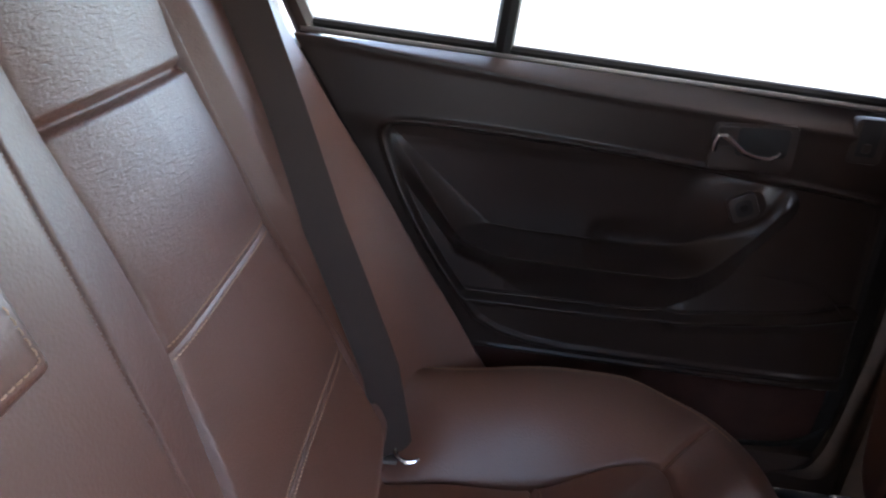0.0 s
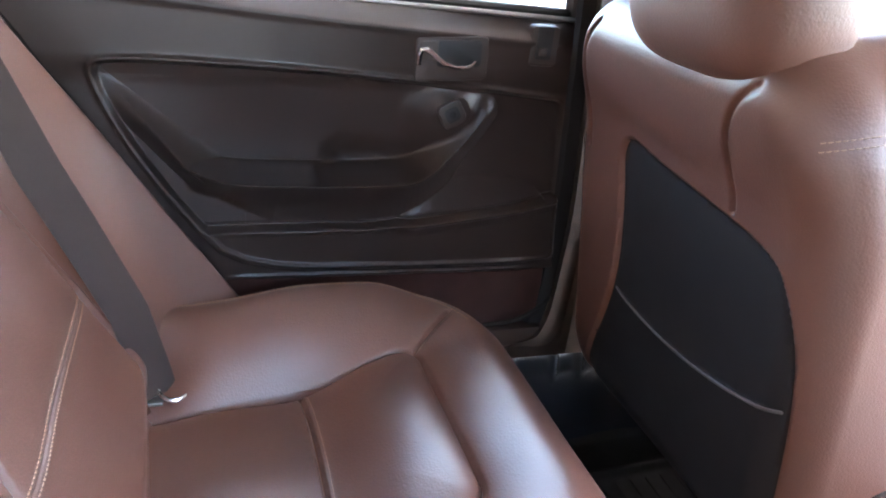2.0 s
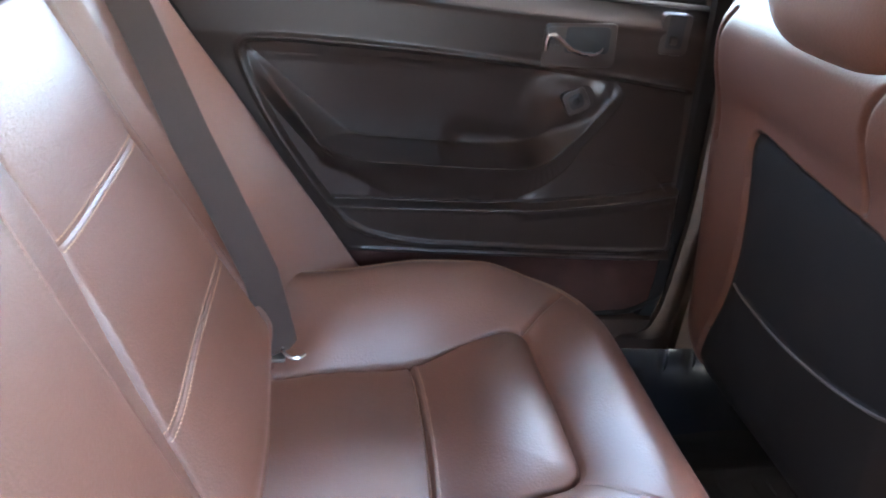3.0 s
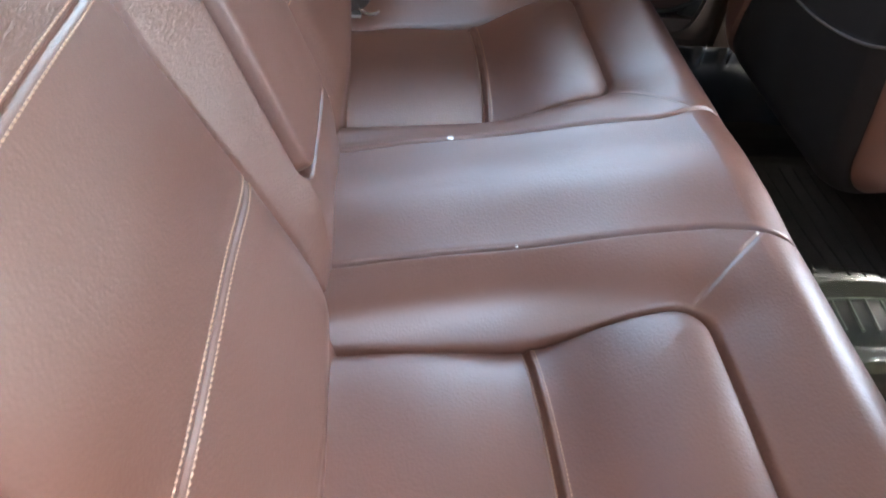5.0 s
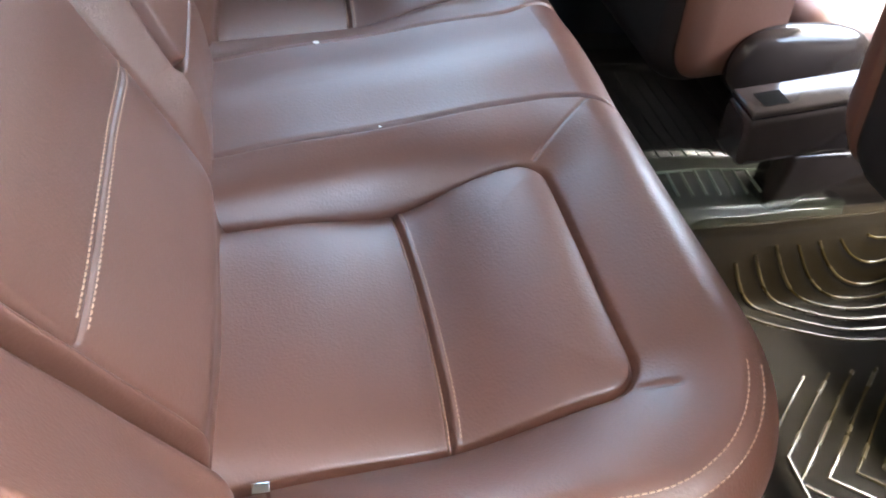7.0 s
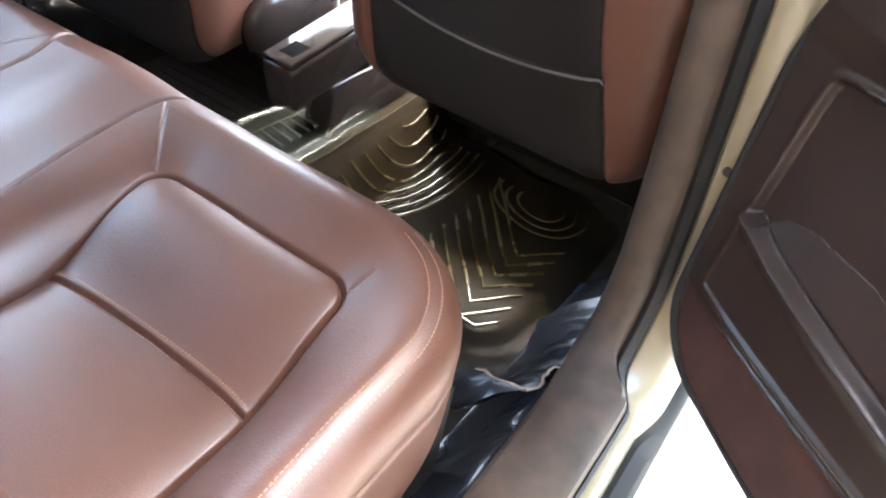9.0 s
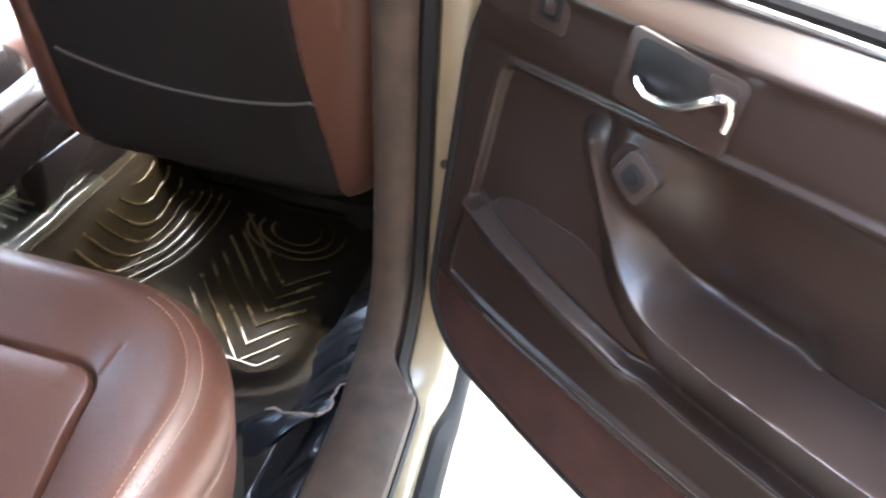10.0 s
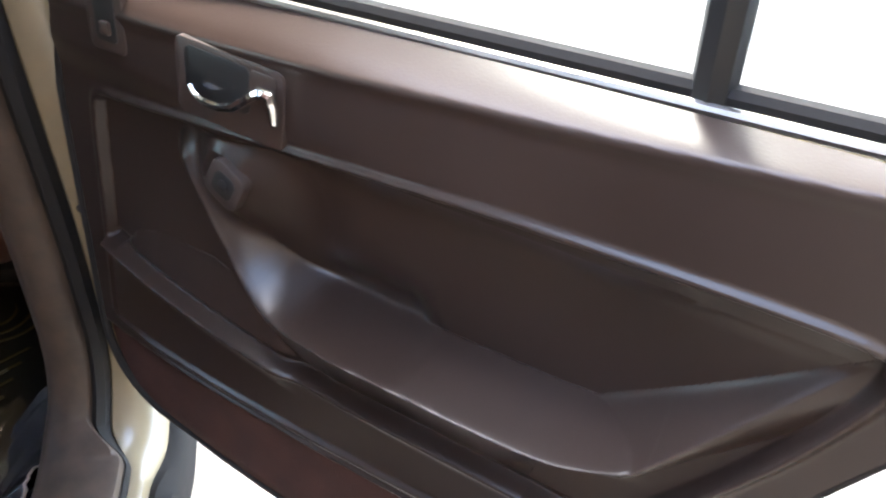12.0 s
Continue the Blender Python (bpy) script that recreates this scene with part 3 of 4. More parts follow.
def card_depth(x, z):
    """How far the door card stands out from its plane, towards the cabin."""
    h = card_bend(x) + 0.010 * sstep(0.655, 0.70, z)
    roll = 0.7805 - 0.066 * np.clip(x, -0.1, 0.7)                # the shoulder under the window
    t = np.clip((z - roll) / (0.792 - roll), 0, 1)
    h = h - 0.034 * t ** 1.5 + 0.0022 * bell(z - roll + 0.004, 0.007)
    d = poly_sdf(x, z, INSET)
    h = h - 0.010 * sstep(0.001, -0.006, d) + (0.0052 - 0.0036 * sstep(0.62, 0.66, x)) * bell(d - 0.0035, 0.0042)
    sd, s = line_coords(x, z, LIP)
    sd = -sd                                                     # positive above the lip
    top = np.interp(s, [0, 0.043, 0.085, 0.128, 0.17, 0.235, 0.35, 0.43, 0.48], [0.017, 0.018, 0.022, 0.030, 0.040, 0.050, 0.051, 0.049, 0.044])
    drop = np.interp(s, [0, 0.07, 0.13, 0.20, 0.36, 0.43], [0.022, 0.024, 0.046, 0.078, 0.078, 0.044])
    cap = sstep(0.03, 0.0, s)
    drop = drop + (0.022 - drop) * cap
    r = 0.0030 * sstep(0.22, 0.14, s) + 0.0012                   # the pull is rounder than the lip
    far = np.sqrt(sd * sd + r * r) - r
    under = top * (1 - np.clip(far / drop, 0, 1)) ** (1 + 0.35 * sstep(0.14, 0.22, s))
    # above the lip: a flat shelf that runs back to a wall, which sinks in under the ridge; before the shelf a bowl for the fingers
    wall = -0.022 * np.clip((0.672 - z) / 0.13, 0, 1) ** 0.8 * sstep(0.50, 0.40, x) * sstep(-0.03, 0.17, x)
    reach = np.interp(s, [0, 0.03, 0.12, 0.19, 0.24], [0.022, 0.029, 0.025, 0.018, 0.0125])
    q = np.clip(far / reach, 0, 1)
    bowl = 1 + 1.6 * sstep(0.268, 0.294, x) * sstep(0.43, 0.37, x)
    wall = wall - 0.012 * sstep(0.274, 0.312, x) * sstep(0.44, 0.38, x) * bell(z - 0.548, 0.026)
    shelf_in = wall + (top - wall) * (1 - q) ** bowl - 0.0035 * bell(sd - reach, 0.0022) * sstep(0.130, 0.150, x) * sstep(0.290, 0.280, x)
    # behind the shelf, a facet that fans out from the wall to the rear edge
    dt = -0.648 * (x + 0.009) - 0.762 * (z - 0.676)
    dl = 0.760 * (x + 0.009) + 0.650 * (z - 0.670)
    edge = 0.044 * np.clip((0.670 - z) / 0.117, 0, 1)
    f = np.clip(dt, 0, 1) / (np.clip(dt, 0, 1) + np.maximum(dl, 0) + 1e-6)
    facet = -smax(-(wall + (edge - wall) * f ** 1.3), -edge * np.maximum(1 + dl / 0.026, 0), 0.006) * sstep(0.500, 0.546, z)
    base = np.where(sd > 0, shelf_in, under)
    base = facet + (base - facet) * sstep(0.084, 0.100, x)
    k = np.where((dt > 0) & (x < 0.17), smax(base, facet, 0.0022), base)
    k = k + 0.0016 * bell(sd, 0.0030) * sstep(0.0, 0.02, s) * sstep(0.092, 0.104, x)      # a fine bead along the crest
    c, q = math.cos(0.5), math.sin(0.5)
    hx, hz = (x - PULL[0] - 0.008) * c + (z - PULL[1] - 0.002) * q, -(x - PULL[0] - 0.008) * q + (z - PULL[1] - 0.002) * c
    head = 0.0205 * np.minimum(1 - rbox_sdf(hx, hz, 0, 0, 0.022, 0.020, 0.016) / 0.034, 1)
    k = smax(k, head, 0.010)
    # map pocket: a shelf that leans out down to the mouth, then the pocket's own face
    m = mouth(x)
    brow = np.interp(x, [0.40, 0.457, 0.52, 0.60, 0.64, 0.662], [0.452, 0.512, 0.524, 0.517, 0.502, 0.480])
    shelf = 0.011 * np.clip((brow - z) / np.maximum(brow - m, 0.004), 0, 1) * sstep(0.395, 0.43, x)
    face = 0.012 * sstep(0.003, -0.006, z - m) + 0.0030 * bell(z - m + 0.005, 0.0045) - 0.004 * bell(z - m - 0.003, 0.0036)
    body = np.where(shelf > 0, smax(np.maximum(k, 0), shelf, 0.002), k) * sstep(-0.030, 0.002, z - m) + face
    h = h + body * sstep(0.004, -0.006, d)
    foot = np.interp(x, [0.16, 0.44, 0.69], [0.384, 0.378, 0.364])
    h = h - 0.007 * sstep(0.0, -0.004, z - foot + 0.020) + 0.0030 * bell(z - foot + 0.016, 0.0026) * sstep(0.66, 0.60, x) * sstep(0.12, 0.2, x)
    return h - 0.006 * sstep(0.26, 0.23, z)


def build_door(thing_name, label, mirror, at):
    """A rear door, drawn for the closed left side; mirrored for the other. at is the place of its hinge."""
    door = thing(thing_name, label, "car door", at, "rear doors")
    hx, hy = 0.738, 0.785
    sg = -1 if mirror else 1

    def lay(p):
        p = np.asarray(p, float)
        return np.stack([p[..., 0] - hx, sg * (p[..., 1] - hy), p[..., 2]], -1)

    def card(u, z):
        x = card_rear(z) + (card_front(z) - card_rear(z)) * u
        return lay(np.stack([x, 0.69 - card_depth(x, z), z - 0.0228 * np.clip(x + 0.125, 0, 1) * sstep(0.735, 0.79, z)], -1))

    us = np.r_[np.linspace(0, 0.36, 280), np.linspace(0.362, 1, 250)]
    zs = np.r_[np.arange(0.237, 0.335, 0.0042), np.arange(0.336, 0.520, 0.0020), np.arange(0.520, 0.552, 0.0008), np.arange(0.5525, 0.7905, 0.0020)]
    P, N = sheet_data(card, us, zs, None, 7e-4)
    U, Z = np.meshgrid(us, zs, indexing="ij")
    X = card_rear(Z) + (card_front(Z) - card_rear(Z)) * U
    x, z = cells(X), cells(Z)
    d = poly_sdf(x, z, INSET)
    sd, _ = line_coords(x, z, LIP)
    arm = np.where(sd < 0, -sd - np.where(x < 0.39, 0.014, 0.036), sd - 0.050)
    low = z < np.interp(x, [0.16, 0.44, 0.69], [0.384, 0.378, 0.364]) - 0.0215
    is_pocket = (d < 0.0) & (z < mouth(x)) & ~low
    is_arm = (arm < 0.0) & (d < 0.0) & ~low & ~is_pocket
    is_inset = (d < 0.0) & ~low & ~is_arm & ~is_pocket
    flip = not mirror
    sheet("lower_carpet", P, N, low, CARPET_RED, door, "red-brown carpet strip", flip)
    sheet("armrest", P, N, is_arm, VINYL, door, "moulded armrest with diagonal pull", flip)
    sheet("map_pocket", P, N, is_pocket, VINYL, door, "", flip)
    sheet("inset_panel", P, N, is_inset, VINYL, door, "", flip)
    sheet("upper_trim", P, N, ~(low | is_arm | is_pocket | is_inset), VINYL, door, "", flip)

    def T(name, pts, r, material, parent, label="", sides=8):
        return tube(name, [lay(p).tolist() for p in pts], r, material, parent, sides, label)

    # steel shell behind the card
    bm = bmesh.new()
    ring = [(float(card_rear(q)) - 0.028, q) for q in (0.24, 0.34, 0.42, 0.50, 0.578, 0.65, 0.72, 0.775)]
    ring += [(float(card_front(q)) + 0.012, q) for q in (0.775, 0.70, 0.6, 0.5, 0.4, 0.335, 0.30, 0.27, 0.245)] + [(0.62, 0.222)]
    a = [bm.verts.new(lay((px, 0.736, pz)).tolist()) for px, pz in ring]
    b = [bm.verts.new(lay((px, 0.775, pz)).tolist()) for px, pz in ring]
    bm.faces.new(a)
    bm.faces.new(b[::-1])
    for k in range(len(ring)):
        bm.faces.new((a[k], b[k], b[k - 1], a[k - 1]))
    bmesh.ops.recalc_face_normals(bm, faces=bm.faces)
    bmesh.ops.bevel(bm, geom=list(bm.edges), offset=0.006, segments=2, affect="EDGES")
    part("door_shell", bm, PAINT, door, "beige painted steel shell")
    # rubber strip round the edge of the card
    edge = [(float(card_front(q)) + 0.004, 0.722, q) for q in np.linspace(0.76, 0.345, 14)]
    edge += [(0.626 + 0.104 * math.cos(q), 0.722, 0.335 - 0.104 * math.sin(q)) for q in np.linspace(0.1, 1.5, 10)]
    edge += [(q, 0.706 + 0.215 * max(q - 0.35, 0) ** 2, 0.231) for q in np.linspace(0.60, 0.16, 8)]
    edge += [(float(card_rear(q)) - 0.004, 0.700, q) for q in np.linspace(0.25, 0.77, 14)]
    T("edge_seal", edge, 0.0055, RUBBER, door, "black rubber edge seal")

    # window: belt strips, frame, divider, panes
    def belt(x):
        return 0.786 - 0.018 * (x + 0.125) / 0.79

    lean = 0.22                                                  # the frame leans in towards the roof

    def fr(x, z, dy=0.0):
        return (x, 0.728 + dy - lean * max(z - 0.79, 0), z)

    T("belt_seal", [(x, 0.722, belt(x) + 0.012) for x in np.linspace(-0.14, 0.665, 12)], 0.007, RUBBER, door, "black window seal")
    T("belt_strip", [(x, 0.7125, belt(x) + 0.004) for x in np.linspace(-0.14, 0.665, 12)], 0.004, STEEL, door, "dull bright metal strip")
    frame = thing_part("window_frame", door)
    front = [fr(0.672, 0.77), fr(0.655, 0.86), fr(0.632, 0.96), fr(0.610, 1.06)]
    top = [fr(0.610, 1.06), fr(0.45, 1.085), fr(0.25, 1.085), fr(0.05, 1.06), fr(-0.08, 1.0)]
    rear = [fr(-0.128, 0.775), fr(-0.158, 0.84), fr(-0.165, 0.88), fr(-0.15, 0.94), fr(-0.08, 1.0)]
    T("front_post", front, 0.020, VINYL_SMOOTH, frame)
    T("top_rail", top, 0.020, VINYL_SMOOTH, frame)
    T("rear_post", rear, 0.016, VINYL_SMOOTH, frame)
    T("divider", [fr(0.122, 0.772), fr(0.126, 0.87), fr(0.128, 0.97), fr(0.130, 1.075)], 0.0135, DARKHOLE, frame, "black divider bar")
    for name, ring in (("pane", [fr(0.665, 0.765), fr(0.612, 1.06), fr(0.45, 1.082), fr(0.25, 1.082), fr(0.128, 1.07), fr(0.122, 0.772)]),
                       ("quarter_pane", [fr(0.122, 0.772), fr(0.128, 1.07), fr(0.05, 1.058), fr(-0.08, 1.0), fr(-0.16, 0.88), fr(-0.128, 0.775)])):
        bm = bmesh.new()
        near = [bm.verts.new(lay((px, py, pz)).tolist()) for px, py, pz in ring]
        far = [bm.verts.new(lay((px, py + 0.004, pz)).tolist()) for px, py, pz in ring]
        bm.faces.new(near)
        bm.faces.new(far[::-1])
        for k in range(len(ring)):
            bm.faces.new((near[k], near[k - 1], far[k - 1], far[k]))
        bmesh.ops.recalc_face_normals(bm, faces=bm.faces)
        pane = part(name, bm, GLASS, door, "clear window glass", smooth=False)
        pane.visible_shadow = False

    def R(name, x0, x1, z0, z1, r, front, back, material, parent, label="", edge=0.0015, tilt=0, about=(0.459, 0.711)):
        """A plate with rounded corners and a rounded front edge; front and back are its y."""
        bm = bmesh.new()
        rings = []
        for shrink, y in ((0, back), (0, front + edge), (0.3 * edge, front + 0.3 * edge), (edge, front)):
            ring = []
            for cx, cz, q0 in ((x1 - r, z1 - r, 0), (x0 + r, z1 - r, 90), (x0 + r, z0 + r, 180), (x1 - r, z0 + r, 270)):
                for q in range(0, 91, 15):
                    w = radians(q0 + q)
                    px, pz = cx + (r - shrink) * math.cos(w) - about[0], cz + (r - shrink) * math.sin(w) - about[1]
                    ct, st = math.cos(radians(tilt)), math.sin(radians(tilt))
                    ring.append(bm.verts.new(lay((about[0] + ct * px - st * pz, y, about[1] + st * px + ct * pz)).tolist()))
            rings.append(ring)
        for a, b in zip(rings, rings[1:]):
            for k in range(len(a)):
                bm.faces.new((a[k - 1], a[k], b[k], b[k - 1]))
        bm.faces.new(rings[-1])
        bmesh.ops.recalc_face_normals(bm, faces=bm.faces)
        return part(name, bm, material, parent, label)

    # inside handle: plate, cup, chrome lever
    plate = R("handle_plate", 0.404, 0.514, 0.680, 0.743, 0.008, 0.6790, 0.690, VINYL_SMOOTH, door, "dark plastic handle plate", 0.002, 3)
    # no hollow is cut: the cup's inner shade is a flush black plate
    R("cup", 0.436, 0.503, 0.700, 0.738, 0.007, 0.6786, 0.682, DARKHOLE, plate, "flush black plate that stands for the shaded hollow cup", 0.0003, 3)
    R("rear_wall", 0.410, 0.437, 0.712, 0.738, 0.005, 0.6782, 0.682, VINYL_SMOOTH, plate, "", 0.001, 3)
    T("lever", [(0.492, 0.673, 0.711), (0.488, 0.672, 0.706), (0.478, 0.671, 0.702), (0.461, 0.670, 0.702), (0.444, 0.669, 0.707), (0.434, 0.668, 0.714),
                (0.423, 0.668, 0.722), (0.416, 0.669, 0.726), (0.409, 0.670, 0.725), (0.407, 0.671, 0.717), (0.408, 0.673, 0.703)],
      [0.0020, 0.0025, 0.003, 0.0034, 0.0038, 0.0042, 0.0045, 0.0048, 0.0048, 0.0042, 0.0032], CHROME, plate, "chrome lever")
    # lock bezel
    bezel = R("lock_bezel", 0.584, 0.630, 0.704, 0.764, 0.008, 0.6905, 0.706, VINYL_SMOOTH, door, "dark plastic lock bezel", 0.003)
    # flush too; black colour gives the slot its dark depth
    R("slot", 0.593, 0.619, 0.714, 0.763, 0.004, 0.6900, 0.694, DARKHOLE, bezel, "", 0.0005)
    R("lock_button", 0.599, 0.611, 0.720, 0.732, 0.003, 0.687, 0.693, VINYL_SMOOTH, bezel, "", 0.001)
    # bare window-crank spindle in its square rosette
    px, pz = PULL
    ros = R("crank_rosette", px - 0.019, px + 0.019, pz - 0.019, pz + 0.019, 0.009, 0.6760, 0.692, GREYPLASTIC, door, "raised square rosette", 0.0025, 28, PULL)
    # the recess isn't sunk; its shade is put into a black plate
    R("recess", px - 0.011, px + 0.011, pz - 0.011, pz + 0.011, 0.006, 0.6756, 0.688, DARKHOLE, ros, "flush black plate that stands for the shaded recess", 0.0003, 28, PULL)
    R("spindle", px - 0.0055, px + 0.0055, pz - 0.0055, pz + 0.0055, 0.005, 0.6746, 0.686, RUBBER, ros, "bare dark spindle", 0.002, 28, PULL)
    return door


build_door("rear_door", "closed rear car door with dark brown vinyl card", False, pose(0.738, 0.785, 0))
build_door("rear_door", "open rear car door with dark brown vinyl card and chrome lever", True, pose(0.738, -0.785, 0, 0, 0, 51.7))


# ---------------------------------------------------------------- front seats
INNER_SEAM = smooth_line([(-0.172, 0.300), (-0.150, 0.285), (-0.126, 0.255), (-0.116, 0.212), (-0.118, 0.150)], 2)
DRIVER_PANEL = rounded([(-0.232, -0.50), (-0.244, -0.02), (-0.212, 0.108), (-0.165, 0.132), (-0.06, 0.142), (0.04, 0.152), (0.122, 0.168), (0.108, 0.06), (0.108, -0.03),
                        (0.130, -0.12), (0.185, -0.24), (0.200, -0.50)], 3)
PASSENGER_PANEL = rounded([(-0.190, -0.50), (-0.200, -0.05), (-0.215, 0.125), (-0.06, 0.140), (0.06, 0.160), (0.138, 0.188), (0.150, 0.06), (0.178, -0.05),
                           (0.208, -0.19), (0.208, -0.50)], 3)


def build_front_seat(name, label, yc, x_mid, lean, bottom, sag, cover, PANEL, piping):
    """A front seat seen from behind: x_mid is the back panel at z = 0.5."""
    seat = thing(name, label, "car seat", group="front seats")
    sgn = 1 if yc > 0 else -1
    up = np.array([-lean, 0, 1]) / math.hypot(lean, 1)
    back = np.array([-1, 0, -lean]) / math.hypot(lean, 1)
    org = np.array([x_mid, yc, 0.5])
    HW, B0, B1, R = 0.265, bottom, 0.335, 0.10

    def skin(u, v):
        """u is the way out from the middle line, v the way up the back; past the outline it turns forward."""
        c, hh = (B0 + B1) / 2, (B1 - B0) / 2
        qx, qy = np.abs(u) - HW + R, np.abs(v - c) - hh + R
        both = (qx > 0) & (qy > 0)
        rad = np.hypot(np.maximum(qx, 0), np.maximum(qy, 0))
        d = np.where(both, rad, np.maximum(qx, qy)) - R
        gx = np.where(both, np.maximum(qx, 0) / (rad + 1e-9), np.where(qx > qy, 1.0, 0.0)) * np.sign(u)
        gy = np.where(both, np.maximum(qy, 0) / (rad + 1e-9), np.where(qx > qy, 0.0, 1.0)) * np.sign(v - c)
        out = np.maximum(d, 0)
        pu, pv = (u - gx * out), v - gy * out
        i = np.clip(-d, 0, 0.06)
        drop = 0.06 - np.sqrt(np.maximum(0.0036 - (0.06 - i) ** 2, 0))
        pan = poly_sdf(sgn * pu, pv, PANEL)
        h = -drop - out - 0.006 * sstep(0.006, -0.006, pan) - 0.004 * bell(pan, 0.004)
        pocket = pv - (sag + 0.03 * np.abs((sgn * pu + 0.01) / 0.19) ** 2)
        h = h + 0.004 * sstep(0.004, -0.003, pocket) * sstep(-0.002, -0.035, pan)
        h = h + 0.012 * sstep(0.14, 0.24, pv) * sstep(0.04, 0.0, -pan + 0.05) + 0.02 * sstep(0.17, 0.30, pv) * sstep(0.27, 0.18, np.abs(pu))
        inner, _ = line_coords(sgn * pu, pv, INNER_SEAM)
        h = h - (0.005 if cover else 0.002) * bell(inner, 0.0040)
        seam = np.minimum(seg_dist(sgn * pu, pv, 0.208, 0.12, 0.210, 0.21), np.minimum(seg_dist(sgn * pu, pv, 0.210, 0.21, 0.202, 0.266), seg_dist(sgn * pu, pv, 0.202, 0.266, 0.172, 0.305)))
        h = h - (0.006 if cover else 0.002) * bell(seam, 0.005)
        pu2 = pu * (1 - 0.12 * sstep(0.12, 0.40, pv))
        p = org + up * pv[..., None] + back * h[..., None] + np.stack([0 * u, pu2, 0 * u], -1)
        return p

    us = np.arange(-HW - 0.12, HW + 0.121, 0.004)
    vs = np.arange(B0 - 0.11, B1 + 0.13, 0.004)
    def border(u, v):
        return poly_sdf(sgn * u, v, PANEL)

    U, V = snapped(us, vs, border, 0.0025)
    P, N = sheet_data(skin, us, vs, (U, V))
    u, v = cells(U), cells(V)
    pan = cells(border(U, V)) < 0
    pocket = pan & (v < sag + 0.03 * np.abs((sgn * u + 0.01) / 0.19) ** 2)
    sheet("backrest_cover", P, N, ~pan, LEATHER, seat, "brown leather cover", True)
    sheet("back_panel", P, N, pan & ~pocket, BACKCLOTH, seat, "charcoal back panel", True)
    sheet("map_pocket", P, N, pocket, BACKCLOTH, seat, "charcoal map pocket", True)
    uu = np.linspace(*piping, 40)
    vv = sag + 0.03 * np.abs((uu + 0.01) / 0.19) ** 2
    pts = skin(sgn * uu, vv) + back * 0.002
    tube("pocket_piping", pts.tolist(), 0.0020, PIPING, seat, 6, "greyish piping")
    if cover:
        uu = np.linspace(-0.236, -0.30, 30)
        for off in (0.0, -0.008):
            vv = 0.262 + off + 0.3 * (-0.236 - uu)
            stitches("stitching", skin(sgn * uu, vv), [(0.7 * back + np.array([0, -0.7 * sgn, 0])).tolist()] * 30, seat, gap=0.006)
    # front half of the backrest
    ex = org + up * 0.10
    m = Matrix(((*(-back), 0), (0, 1, 0, 0), (*up, 0), (0, 0, 0, 1))).transposed()
    m.translation = Vector(ex)
    box("backrest_pad", (0.075, -0.235, -0.18), (0.16, 0.235, 0.175), LEATHER, seat, 0.05, 4, m=m)
    # headrest
    bm = bmesh.new()
    bmesh.ops.create_uvsphere(bm, u_segments=32, v_segments=20, radius=1)
    hc = Vector(org + up * 0.385 - back * 0.020) + Vector((0, -0.045 * sgn, 0))
    mm = Matrix(((*(-back), 0), (0, 1, 0, 0), (*up, 0), (0, 0, 0, 1))).transposed()
    for q in bm.verts:
        c = q.co
        s = [math.copysign(abs(t) ** 0.62, t) for t in c]
        q.co = hc + mm.to_3x3() @ Vector((s[0] * 0.070, s[1] * 0.142, s[2] * 0.105))
    part("headrest", bm, LEATHER, seat)
    # seat cushion and its frame, with a pan added to block light from the front footwell
    box("seat_cushion", (x_mid + 0.27, yc - 0.25, 0.22), (x_mid + 0.66, yc + 0.25, 0.36), LEATHER, seat, 0.05, 4)
    box("light_block_pan", (x_mid + 0.40, min(yc - sgn * 0.315, yc + sgn * 0.235), 0.085), (x_mid + 0.66, max(yc - sgn * 0.315, yc + sgn * 0.235), 0.270), DARKHOLE, seat, 0.02, 2, "black seat frame and pan, added to block footwell light")
    for s in (-1, 1):
        box("runner", (x_mid + 0.44, yc + s * 0.19 - 0.02, 0.03), (x_mid + 0.56, yc + s * 0.19 + 0.02, 0.17), DARKHOLE, seat, 0.006)
    # recliner cover on the inner side
    if cover:
        bm = bmesh.new()
        bmesh.ops.create_uvsphere(bm, u_segments=24, v_segments=14, radius=1)
        for q in bm.verts:
            s = [math.copysign(abs(t) ** 0.75, t) for t in q.co]
            q.co = Vector((x_mid + 0.25 + s[0] * 0.125, yc - sgn * 0.272 + s[1] * 0.030, 0.295 + s[2] * 0.068))
        part("recliner_cover", bm, GLOSSBLACK, seat, "glossy dark plastic recliner cover")
    return seat


build_front_seat("front_seat", "brown leather driver seat with charcoal back panel", 0.375, 0.668, 0.15, -0.295, -0.080, True, DRIVER_PANEL, (-0.232, 0.106))
build_front_seat("front_seat", "brown leather passenger seat with charcoal map pocket", -0.390, 0.745, 0.22, -0.195, -0.028, False, PASSENGER_PANEL, (-0.188, 0.172))


# ---------------------------------------------------------------- car body and ground
def floor_z(x, y):
    a = np.abs(y)
    z = 0.02 + 0.10 * sstep(0.17, 0.09, a) + 0.015 * sstep(0.95, 1.25, x)
    z = z + 0.13 * sstep(0.60, 0.68, a)
    return z + 0.003 * np.sin(19 * x + 5 * y) * np.sin(23 * y)


floor = thing("floor", "black carpeted car floor with centre tunnel", "car floor", kind="structure")
P, N = sheet_data(lambda u, v: np.stack([u, v, floor_z(u, v)], -1), np.arange(0.20, 2.0, 0.02), np.arange(-0.70, 0.701, 0.01))
sheet("carpet", P, N, None, CARPET, floor)
box("underbody", (-0.6, -0.72, -0.06), (2.2, 0.72, 0.0), DARKHOLE, floor, 0.01)

